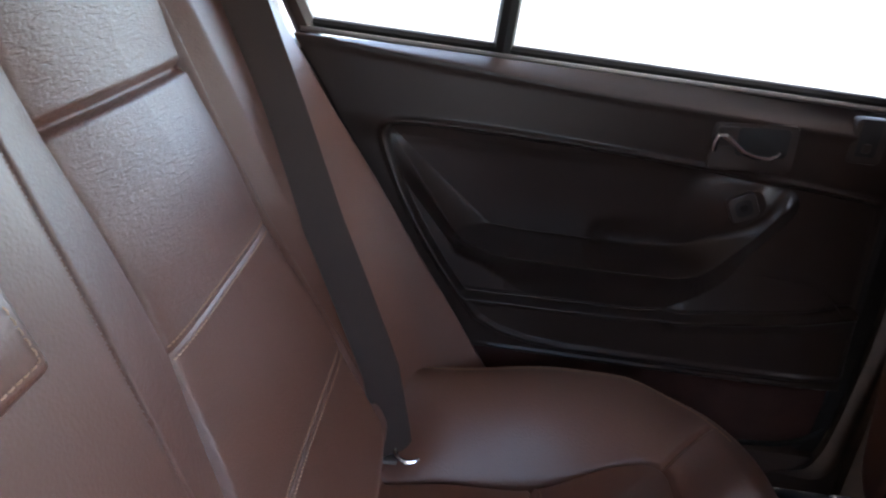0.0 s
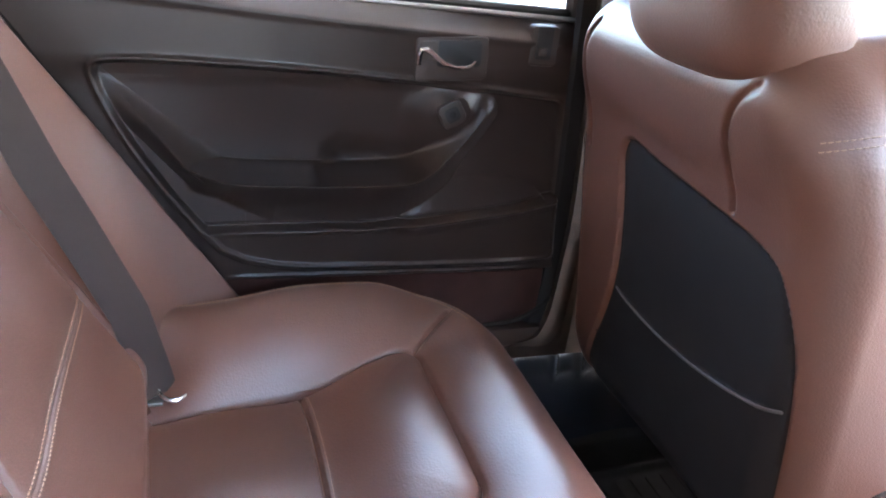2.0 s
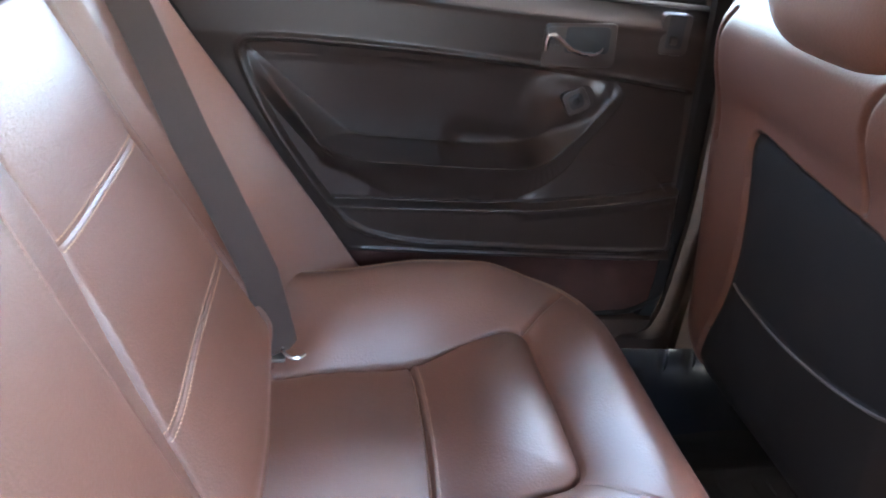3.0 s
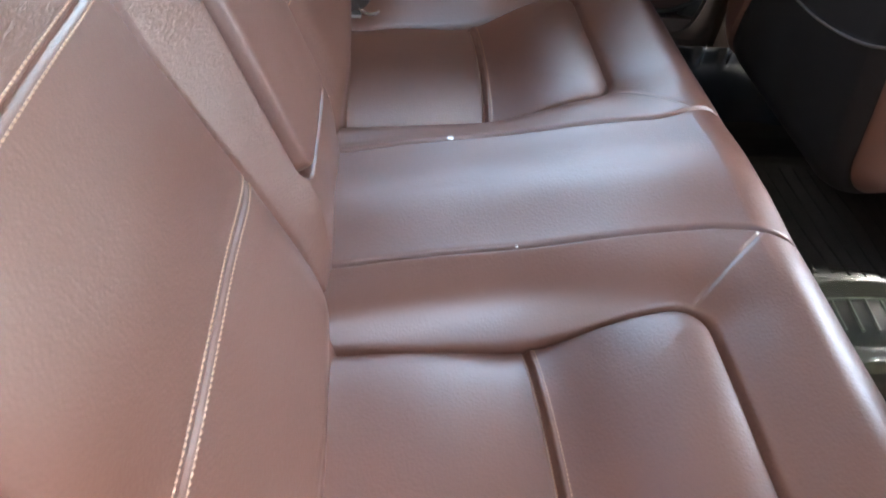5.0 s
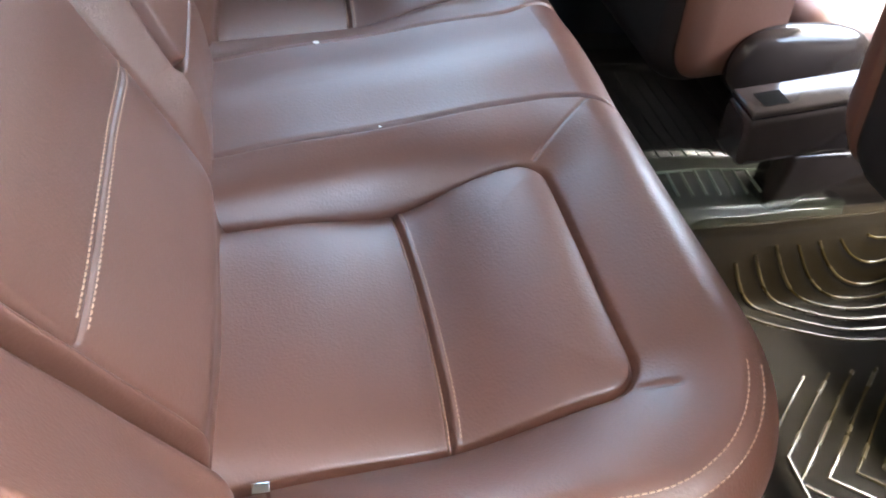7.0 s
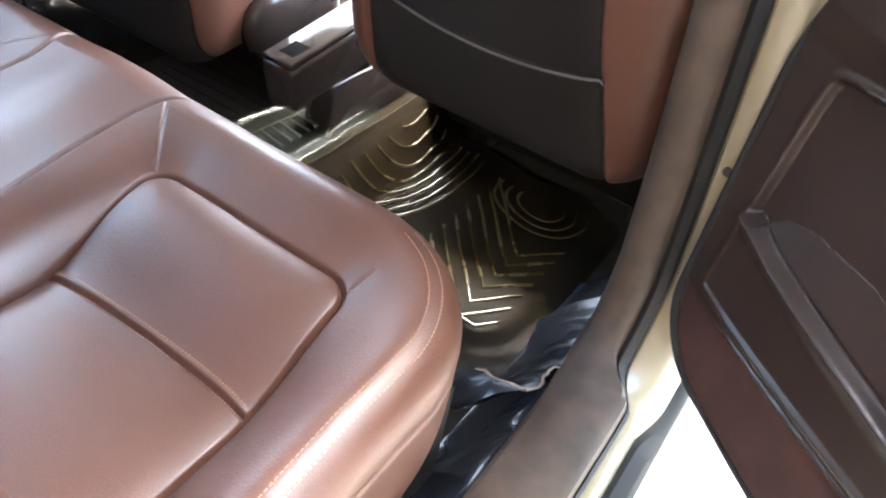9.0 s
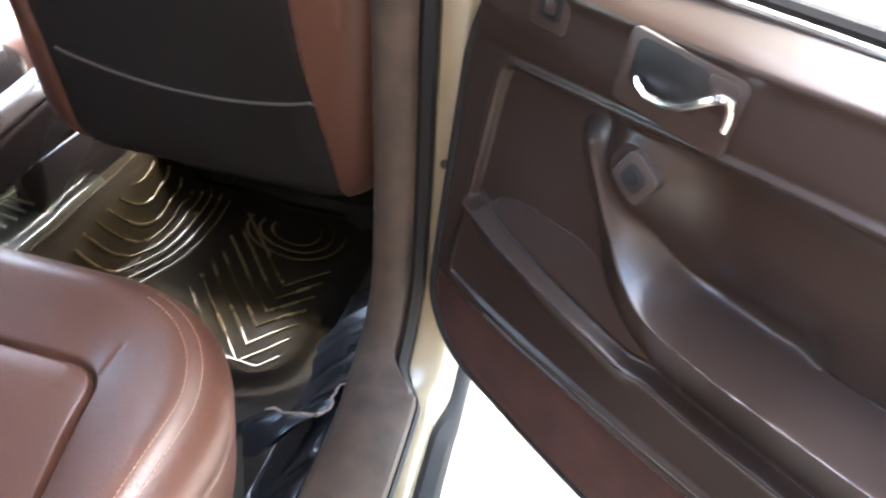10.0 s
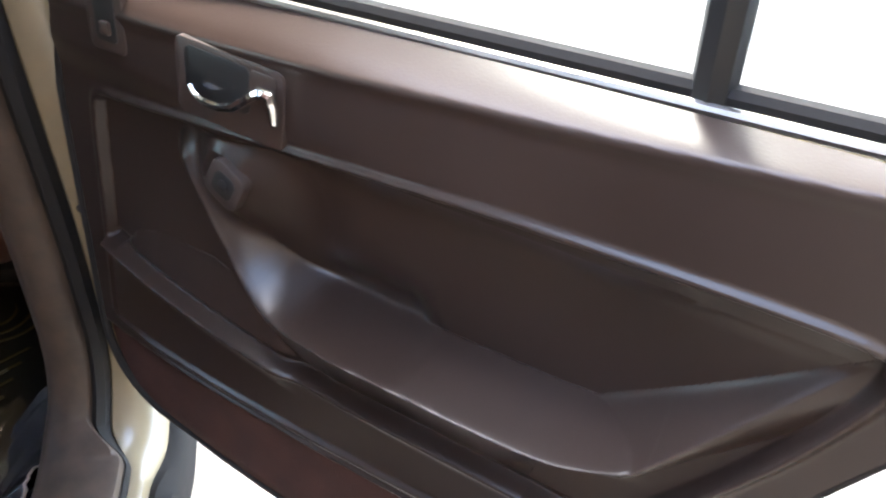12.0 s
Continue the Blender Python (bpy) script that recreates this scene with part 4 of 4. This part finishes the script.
ground = thing("ground", "pale sunlit concrete yard", "ground", kind="structure")
gm = bmesh.new()
gs = [gm.verts.new((600 * cx, 600 * cy, -0.27)) for cx, cy in ((-1, -1), (1, -1), (1, 1), (-1, 1))]
gm.faces.new(gs)
part("slab", gm, CONCRETE, ground, smooth=False)

# unseen walls, added to block light from the right and from the rear
light_block_wall = thing("light_block_wall", "unseen grey-brown wall added to block light beside and behind the car", "wall", kind="structure")
box("side_light_block", (-4.0, -1.75, -0.27), (0.05, -1.55, 3.4), BLOCKWALL, light_block_wall, 0.01)
box("rear_light_block", (-2.7, -1.55, -0.27), (-2.5, 3.2, 3.4), BLOCKWALL, light_block_wall, 0.01)


# door openings: sill and centre post swept along one line
def sill_path(n=40):
    """Points of the opening's edge from the rear along the sill and up the post, with the way into the opening."""
    pts = [(q, 0.135) for q in np.linspace(-0.20, 0.545, 14)]
    pts += [(0.55 + 0.15 * math.sin(q), 0.285 - 0.15 * math.cos(q)) for q in np.linspace(0.06, 1.5, 26)]
    pts += [(0.702 - 0.10 * max(q - 0.45, 0), q) for q in np.linspace(0.31, 1.08, 14)]
    pts = np.array(pts)
    t = np.gradient(pts, axis=0)
    t /= np.linalg.norm(t, axis=1, keepdims=True)
    return pts, np.stack([-t[:, 1], t[:, 0]], 1)


def strip(name, prof, material, parent, side, label="", above=0.0):
    """Sweeps an open profile along the edge of the opening. A row of prof is (into the opening, sideways) at the sill and at the post."""
    pts, nrm = sill_path()
    bm = bmesh.new()
    rows = []
    for (x, z), (nx, nz) in zip(pts, nrm):
        if z < above:
            continue
        shift = 0.067 * max(z - 0.30, 0)                          # the side of the car leans in
        row = []
        for o0, y0, o1, y1 in prof:
            post = float(sstep(0.628, 0.676, x + 0.7 * (y0 - 0.75)))
            post = max(post, float(sstep(0.17, 0.22, z)))
            o, y = o0 + (o1 - o0) * post, y0 + (y1 - y0) * post
            row.append(bm.verts.new((x + nx * o, side * (shift - y), z + nz * o)))
        rows.append(row)
    for A, B in zip(rows, rows[1:]):
        for i in range(len(prof) - 1):
            bm.faces.new((A[i], A[i + 1], B[i + 1], B[i]))
    bmesh.ops.recalc_face_normals(bm, faces=bm.faces)
    return part(name, bm, material, parent, label)


def build_opening(side, label):
    ob = thing("door_opening", label, "car door frame", kind="structure")
    near = [(-0.10, 0.658, -0.10, 0.662), (-0.012, 0.660, -0.01, 0.664), (0.012, 0.665, 0.014, 0.670), (0.022, 0.675, 0.022, 0.680)]
    if side < 0:
        near = [(-0.03, 0.740, -0.05, 0.705)]
    back = 0.030 if side < 0 else 0.0                            # clear of the closed door's card
    strip("trim", near + [(0.026, 0.700, 0.024 - back, 0.694), (0.026, 0.752, 0.020 - back, 0.714), (0.022, 0.762, 0.012 - back, 0.721), (0.004, 0.767, -0.01 - back, 0.724)], TRIM, ob, side,
          "scuffed dark brown plastic trim")
    strip("weatherstrip", [(-0.010, 0.762, -0.012, 0.719), (0.006, 0.764, 0.010, 0.721), (0.010, 0.768, 0.016, 0.728), (0.006, 0.772, 0.008, 0.737), (-0.012, 0.773, -0.014, 0.739)],
          RUBBER, ob, side, "black rubber weatherstrip")
    paint = PAINT if side > 0 else TRIM
    strip("jamb", [(-0.014, 0.766, -0.016, 0.734), (0.000, 0.772, -0.008, 0.742), (0.000, 0.780, -0.008, 0.765), (-0.006, 0.788, -0.016, 0.790), (-0.03, 0.792, -0.040, 0.806),
                   (-0.10, 0.793, -0.10, 0.812)], paint, ob, side, "beige painted steel jamb" if side > 0 else "dark jamb")
    strip("rocker", [(-0.030, 0.788, -0.042, 0.804), (-0.026, 0.800, -0.045, 0.815), (-0.034, 0.818, -0.055, 0.822), (-0.06, 0.826, -0.08, 0.826), (-0.16, 0.815, -0.16, 0.826)],
          ROCKER, ob, side, "black rocker strip")
    if side > 0:
        for y, z, r in ((-0.7265, 0.552, 0.006), (-0.7415, 0.480, 0.006)):
            tube("bolt", [(0.725, y, z), (0.704, y, z)], r, DARKHOLE, ob, 8, "dark steel bolt")
        tube("screw", [(0.600, -0.745, 0.156), (0.600, -0.745, 0.1635)], 0.006, STEEL, ob, 10, "rusty trim screw")
    return ob


build_opening(1, "open rear door frame with worn trim and painted jamb")
build_opening(-1, "closed rear door frame with dark trim")

body = thing("car_body", "car roof, pillars and windscreens with pale headliner", "car body", kind="structure")
# out of view; widened past the cabin so its edges block the sun
box("roof", (-0.35, -0.76, 1.12), (1.45, 0.76, 1.16), HEADLINER, body, 0.015, label="pale headliner roof, widened to shade the doors")
box("parcel_shelf", (-0.95, -0.66, 0.72), (-0.27, 0.66, 0.76), CARPET, body, 0.01)
box("bulkhead", (-0.40, -0.68, 0.0), (-0.36, 0.68, 0.72), CARPET, body, 0.005)
for s in (-1, 1):
    bm = bmesh.new()
    quad = [(-0.16, 0.70, 0.76), (-0.19, 0.66, 0.88), (-0.10, 0.585, 1.01), (0.0, 0.555, 1.12), (-0.34, 0.555, 1.12), (-0.72, 0.67, 0.76)]
    a = [bm.verts.new((x, s * y, z)) for x, y, z in quad]
    b = [bm.verts.new((x, s * (y + 0.05), z)) for x, y, z in quad]
    bm.faces.new(a)
    bm.faces.new(b[::-1])
    for k in range(len(quad)):
        bm.faces.new((a[k], a[k - 1], b[k - 1], b[k]))
    bmesh.ops.recalc_face_normals(bm, faces=bm.faces)
    part("rear_pillar", bm, VINYL_SMOOTH, body, "dark rear pillar trim")
    bm = bmesh.new()
    ring = [(-0.9, 0.0), (0.20, 0.0), (0.125, 0.24), (0.050, 0.42), (-0.030, 0.58), (-0.110, 0.72), (-0.165, 0.79), (-0.9, 0.79)]
    a = [bm.verts.new((x, s * 0.712, z)) for x, z in ring]
    b = [bm.verts.new((x, s * 0.745, z)) for x, z in ring]
    bm.faces.new(a)
    bm.faces.new(b[::-1])
    for k in range(len(ring)):
        bm.faces.new((a[k], a[k - 1], b[k - 1], b[k]))
    bmesh.ops.recalc_face_normals(bm, faces=bm.faces)
    part("quarter_panel", bm, VINYL_SMOOTH, body, "dark rear side panel")
    tube("front_pillar", [(1.95, s * 0.70, 0.72), (1.6, s * 0.63, 0.95), (1.35, s * 0.58, 1.12)], 0.035, VINYL_SMOOTH, body)
    box("front_side", (0.80, s * 0.72 - 0.02, 0.1), (1.95, s * 0.72 + 0.02, 0.74), VINYL, body, 0.01, label="dark front door panel")
    tube("side_rail", [(1.35, s * 0.665, 1.12), (0.6, s * 0.675, 1.125), (-0.1, s * 0.665, 1.10)], 0.032, HEADLINER, body)
box("side_sill", (0.18, 0.705, -0.10), (1.95, 0.765, 0.225), VINYL_SMOOTH, body, 0.004)
bm = bmesh.new()                                                # centre post of the closed side
rings = []
for z, x, y in ((0.10, 0.738, 0.690), (0.30, 0.738, 0.690), (0.62, 0.722, 0.684), (0.78, 0.706, 0.668), (1.13, 0.672, 0.600)):
    rings.append([bm.verts.new(q) for q in ((x, y + 0.03, z), (x + 0.012, y, z), (x + 0.11, y, z), (x + 0.12, y + 0.07, z), (x, y + 0.07, z))])
for a, b in zip(rings, rings[1:]):
    for k in range(5):
        bm.faces.new((a[k - 1], a[k], b[k], b[k - 1]))
bmesh.ops.recalc_face_normals(bm, faces=bm.faces)
part("centre_post", bm, TRIM, body, "dark brown centre post trim")
box("outer_sill", (-0.10, 0.778, -0.12), (1.95, 0.80, 0.36), PAINT, body, 0.004)
box("dashboard", (1.75, -0.70, 0.1), (2.1, 0.70, 0.74), VINYL, body, 0.06, 4)

# ---------------------------------------------------------------- console, mats, sheets
con = thing("centre_console", "glossy dark brown plastic rear end of centre console", "console")
tilt = Matrix.Translation((0.75, 0, 0.29)) @ pose(0, 0, 0, 0, -9, 0) @ Matrix.Translation((-0.75, 0, -0.29))
box("body", (0.750, -0.050, 0.212), (1.20, 0.022, 0.298), GLOSSBLACK, con, 0.010, 3, m=tilt)
box("lid", (0.753, -0.047, 0.294), (1.20, 0.019, 0.308), GLOSSBLACK, con, 0.005, 3, "shiny dark top plate", tilt)
# no hole is cut: a flat plate carries the slot's shade as colour
box("slot", (0.775, -0.034, 0.3065), (0.815, -0.002, 0.3092), SLOT_SHADE, con, 0.001, m=tilt)
box("foot", (0.86, -0.045, 0.10), (1.20, 0.020, 0.23), GLOSSBLACK, con, 0.010, 3)


def yellow_ribs():
    """Arcs near the tunnel and chevrons on the door's side, as lines on the mat."""
    lines = []
    for k in range(2, 10):
        r = 0.0195 * k
        arc = [(1.05 + r * math.cos(q) / 0.55, -0.08 - r * math.sin(q)) for q in np.linspace(0.35, 2.85, 34)]
        lines.append([(u, v) for u, v in arc if v > -0.268])
    for k in range(8):
        c = 0.757 + 0.0262 * k
        lines.append([((c + 0.77 * v) / 0.64, v) for v in np.linspace(-0.300, -0.452, 14)] + [((c - 0.696 - 0.77 * v) / 0.64, v) for v in np.linspace(-0.460, -0.525, 6)])
    for k in range(2, 5):
        lines.append([(1.095 + 0.021 * k * math.cos(q), -0.41 + 0.025 * k * math.sin(q)) for q in np.linspace(1.4, 5.2, 24)])
    return lines


def ladder_ribs():
    """Short rungs between two rails."""
    rails = [[(u, v) for u in np.linspace(0.62, 0.95, 12)] for v in (-0.040, 0.032)]
    return rails + [[(u, v) for v in np.linspace(-0.040, 0.032, 5)] for u in np.arange(0.64, 0.95, 0.024)]


def dark_mat_ribs():
    return [[(u, v) for v in np.linspace(0.19, 0.49, 8)] for u in np.arange(0.63, 1.04, 0.03)]


def build_mat(name, label, x0, x1, y0, y1, corner, material, rib_material, base, ribs, rim_height):
    m = thing(name, label, "floor mat")
    cx, cy, hx, hy = (x0 + x1) / 2, (y0 + y1) / 2, (x1 - x0) / 2, (y1 - y0) / 2

    def skin(u, v):
        d = rbox_sdf(u, v, cx, cy, hx, hy, corner)
        z = floor_z(u, v) + base + rim_height * bell(d + 0.034, 0.009)
        z = z - 0.006 * sstep(-0.030, -0.018, d)
        z = z + 0.005 * np.sin(7 * u + 3) * np.sin(9 * v) + 0.0025 * np.sin(29 * u + 15 * v) * np.sin(24 * v - 12 * u)
        z = z + 0.016 * bell(np.hypot(u - 1.065, 0.8 * (v + 0.15)), 0.035)
        return np.stack([u, v, z], -1)

    us, vs = np.arange(x0 - 0.005, x1 + 0.006, 0.0024), np.arange(y0 - 0.005, y1 + 0.006, 0.0024)
    P, N = sheet_data(skin, us, vs)
    U, V = np.meshgrid(us, vs, indexing="ij")
    d = rbox_sdf(cells(U), cells(V), cx, cy, hx, hy, corner)
    sheet("tray", P, N, d < -0.022, material, m)
    sheet("flange", P, N, (d >= -0.022) & (d < 0.002), material, m)
    for line in ribs():
        line = [q for q in line if rbox_sdf(q[0], q[1], cx, cy, hx, hy, corner) < -0.052]
        if len(line) > 2:
            uv = np.array(line)
            tube("rib", (skin(uv[:, 0], uv[:, 1]) + np.array([0, 0, 0.0008])).tolist(), 0.0028, rib_material, m, 6)
    return m


build_mat("floor_mat", "ribbed yellowed clear plastic floor mat", 0.66, 1.19, -0.575, -0.06, 0.10, CLEARMAT, CLEARRIB, 0.012, yellow_ribs, 0.015)
# this mat's black stands for the deep shade of the driver's footwell
build_mat("floor_mat", "ribbed floor mat made black for the shade it lies in", 0.56, 1.10, 0.13, 0.55, 0.07, CARPET, CARPET, 0.012, dark_mat_ribs, 0.010)
build_mat("floor_mat", "greenish clear plastic mat over the tunnel", 0.56, 1.00, -0.085, 0.11, 0.06, CLEARMAT_GREEN, GREENRIB, 0.020, ladder_ribs, 0.006)


def build_sheet(side, label, x0, x1):
    """A creased glossy sheet that lies against the sill."""
    sh = thing("vinyl_sheet", label, "vinyl sheet")

    def skin(u, v):
        big = 0.0035 + 0.0075 * sstep(0.58, 0.44, u) if side < 0 else 0.004
        z = np.where(side > 0, 0.045 + 0.125 * sstep(0.50, 0.66, v), 0.042 + 0.098 * sstep(0.57, 0.668, v))
        soft = sstep(0.668, 0.61, v)
        z = z + big * np.sin(11 * (u + 0.7 * v) + 2.0 * np.sin(8 * u)) * soft + 0.16 * big * np.sin(37 * u - 24 * v + 2 * np.sin(20 * v))
        z = z + 1.0 * big * bell(u - 0.62 + 0.6 * (v - 0.6), 0.014) - 1.2 * big * bell(u - 0.47 - 0.7 * (v - 0.6), 0.03)
        z = z + 1.3 * big * bell(u - 0.40 + 0.9 * (v - 0.58), 0.012) * soft
        fold = bell(u - 0.700, 0.007) + bell(u - 0.752, 0.009) if side > 0 else 0 * u
        z = z + 0.020 * sstep(0.64, 0.668, v) * (side > 0)
        return np.stack([u + 0.012 * np.sin(30 * v), side * v - 0.010 * fold * sstep(0.625, 0.66, v), z + 0.006 * fold * sstep(0.625, 0.66, v)], -1)

    P, N = sheet_data(skin, np.arange(x0, x1, 0.004), np.arange(0.577 if side < 0 else 0.56, 0.668, 0.003))
    sheet("sheet", P, N, None, BLACKSHEET, sh, "", side < 0)
    return sh


right_sheet = build_sheet(-1, "crumpled glossy black vinyl sheet beside the sill", 0.18, 0.95)
build_sheet(1, "glossy black vinyl sheet under the closed door", 0.50, 1.15)

# torn flap of the sheet, with its pale frayed edge
random.seed(5)
spine = [(0.59, -0.56, 0.095), (0.562, -0.650, 0.152), (0.605, -0.658, 0.156), (0.664, -0.668, 0.160), (0.72, -0.668, 0.168), (0.79, -0.650, 0.168)]
row = []
for (ax, ay, az), (bx, by, bz) in zip(spine, spine[1:]):
    for q in range(6):
        w = q / 6
        row.append(Vector((ax + (bx - ax) * w, ay + (by - ay) * w, az + (bz - az) * w)) + Vector([random.uniform(-0.004, 0.004) for _ in range(3)]))
bm = bmesh.new()
top = [bm.verts.new(p) for p in row]
mid = [bm.verts.new(p + Vector((-0.018 + random.uniform(-0.004, 0.004), 0.034, -0.022))) for p in row]
low = [bm.verts.new(p + Vector((-0.035, 0.075, -0.075))) for p in row]
for a, b in ((top, mid), (mid, low)):
    for k in range(len(row) - 1):
        bm.faces.new((a[k], a[k + 1], b[k + 1], b[k]))
bmesh.ops.recalc_face_normals(bm, faces=bm.faces)
part("flap", bm, BLACKSHEET, right_sheet)
tube("torn_edge", [tuple(p) for p in row], [0.0012 + 0.0016 * random.random() for _ in row], TORN, right_sheet, 6, "pale frayed edge")

# ---------------------------------------------------------------- belts and small things
belt = thing("seat_belt", "dark brown seat belt hanging before the backrest", "seat belt")
line = np.array([(-0.205, 0.545, 0.95), (-0.157, 0.522, 0.84), (-0.108, 0.513, 0.725), (-0.060, 0.500, 0.61), (-0.030, 0.502, 0.54), (0.018, 0.503, 0.425), (0.040, 0.511, 0.325), (0.046, 0.514, 0.292)])
bm = bmesh.new()
rows = []
n = 40
for k in range(n):
    s = k / (n - 1) * (len(line) - 1)
    p = np.array([np.interp(s, range(len(line)), line[:, j]) for j in range(3)])
    t = line[min(int(s) + 1, len(line) - 1)] - line[min(int(s), len(line) - 2)]
    face = np.array([0.35, -0.90, 0.30])
    side = np.cross(t, face)
    side /= np.linalg.norm(side)
    nrm = np.cross(side, t)
    nrm /= np.linalg.norm(nrm)
    ring = []
    for w, h in ((-1, 0.5), (-0.85, 0.9), (0, 1.0), (0.85, 0.9), (1, 0.5), (1, -0.5), (-1, -0.5)):
        ring.append(bm.verts.new((p + side * w * 0.0238 + nrm * h * 0.0011).tolist()))
    rows.append(ring)
for A, B in zip(rows, rows[1:]):
    for i in range(len(A)):
        bm.faces.new((A[i], A[(i + 1) % len(A)], B[(i + 1) % len(A)], B[i]))
bmesh.ops.recalc_face_normals(bm, faces=bm.faces)
part("webbing", bm, WEBBING, belt)
anchor = Vector((0.046, 0.517, 0.288))
ring = [anchor + Vector((0.018 + 0.020 * math.cos(q), 0.017 * math.sin(q), 0.012 + 0.010 * math.sin(q))) for q in np.linspace(0, 2 * math.pi, 20)]
tube("anchor_ring", [tuple(p) for p in ring], 0.0035, CHROME, belt, 8, "bright steel ring")
box("anchor_plate", (0.010, 0.500, 0.282), (0.050, 0.545, 0.288), STEEL, belt, 0.002)
tube("anchor_stud", [(0.06, 0.545, 0.295), (0.072, 0.565, 0.315)], 0.004, CHROME, belt)

hook = thing("belt_tongue", "small bright steel belt tongue beside the backrest", "seat belt")
box("plate", (0.060, -0.499, 0.292), (0.074, -0.490, 0.2945), CHROME, hook, 0.001)
box("blade", (0.071, -0.499, 0.276), (0.0745, -0.490, 0.294), CHROME, hook, 0.001)

def build_lint(label, at, size):
    lint = thing("lint", label, "lint", group="lint specks")
    bm = bmesh.new()
    bmesh.ops.create_icosphere(bm, subdivisions=2, radius=size)
    for q in bm.verts:
        q.co = Vector((q.co.x * 1.3, q.co.y * (1 + 0.2 * math.sin(900 * q.co.x)), q.co.z * 0.5)) + Vector(at)
    part("speck", bm, WHITEBIT, lint)


build_lint("small white speck on the centre seam", (0.164, 0.098, 0.335), 0.0032)
build_lint("tiny pale speck on the cushion seam", (0.218, -0.0985, 0.3425), 0.0012)
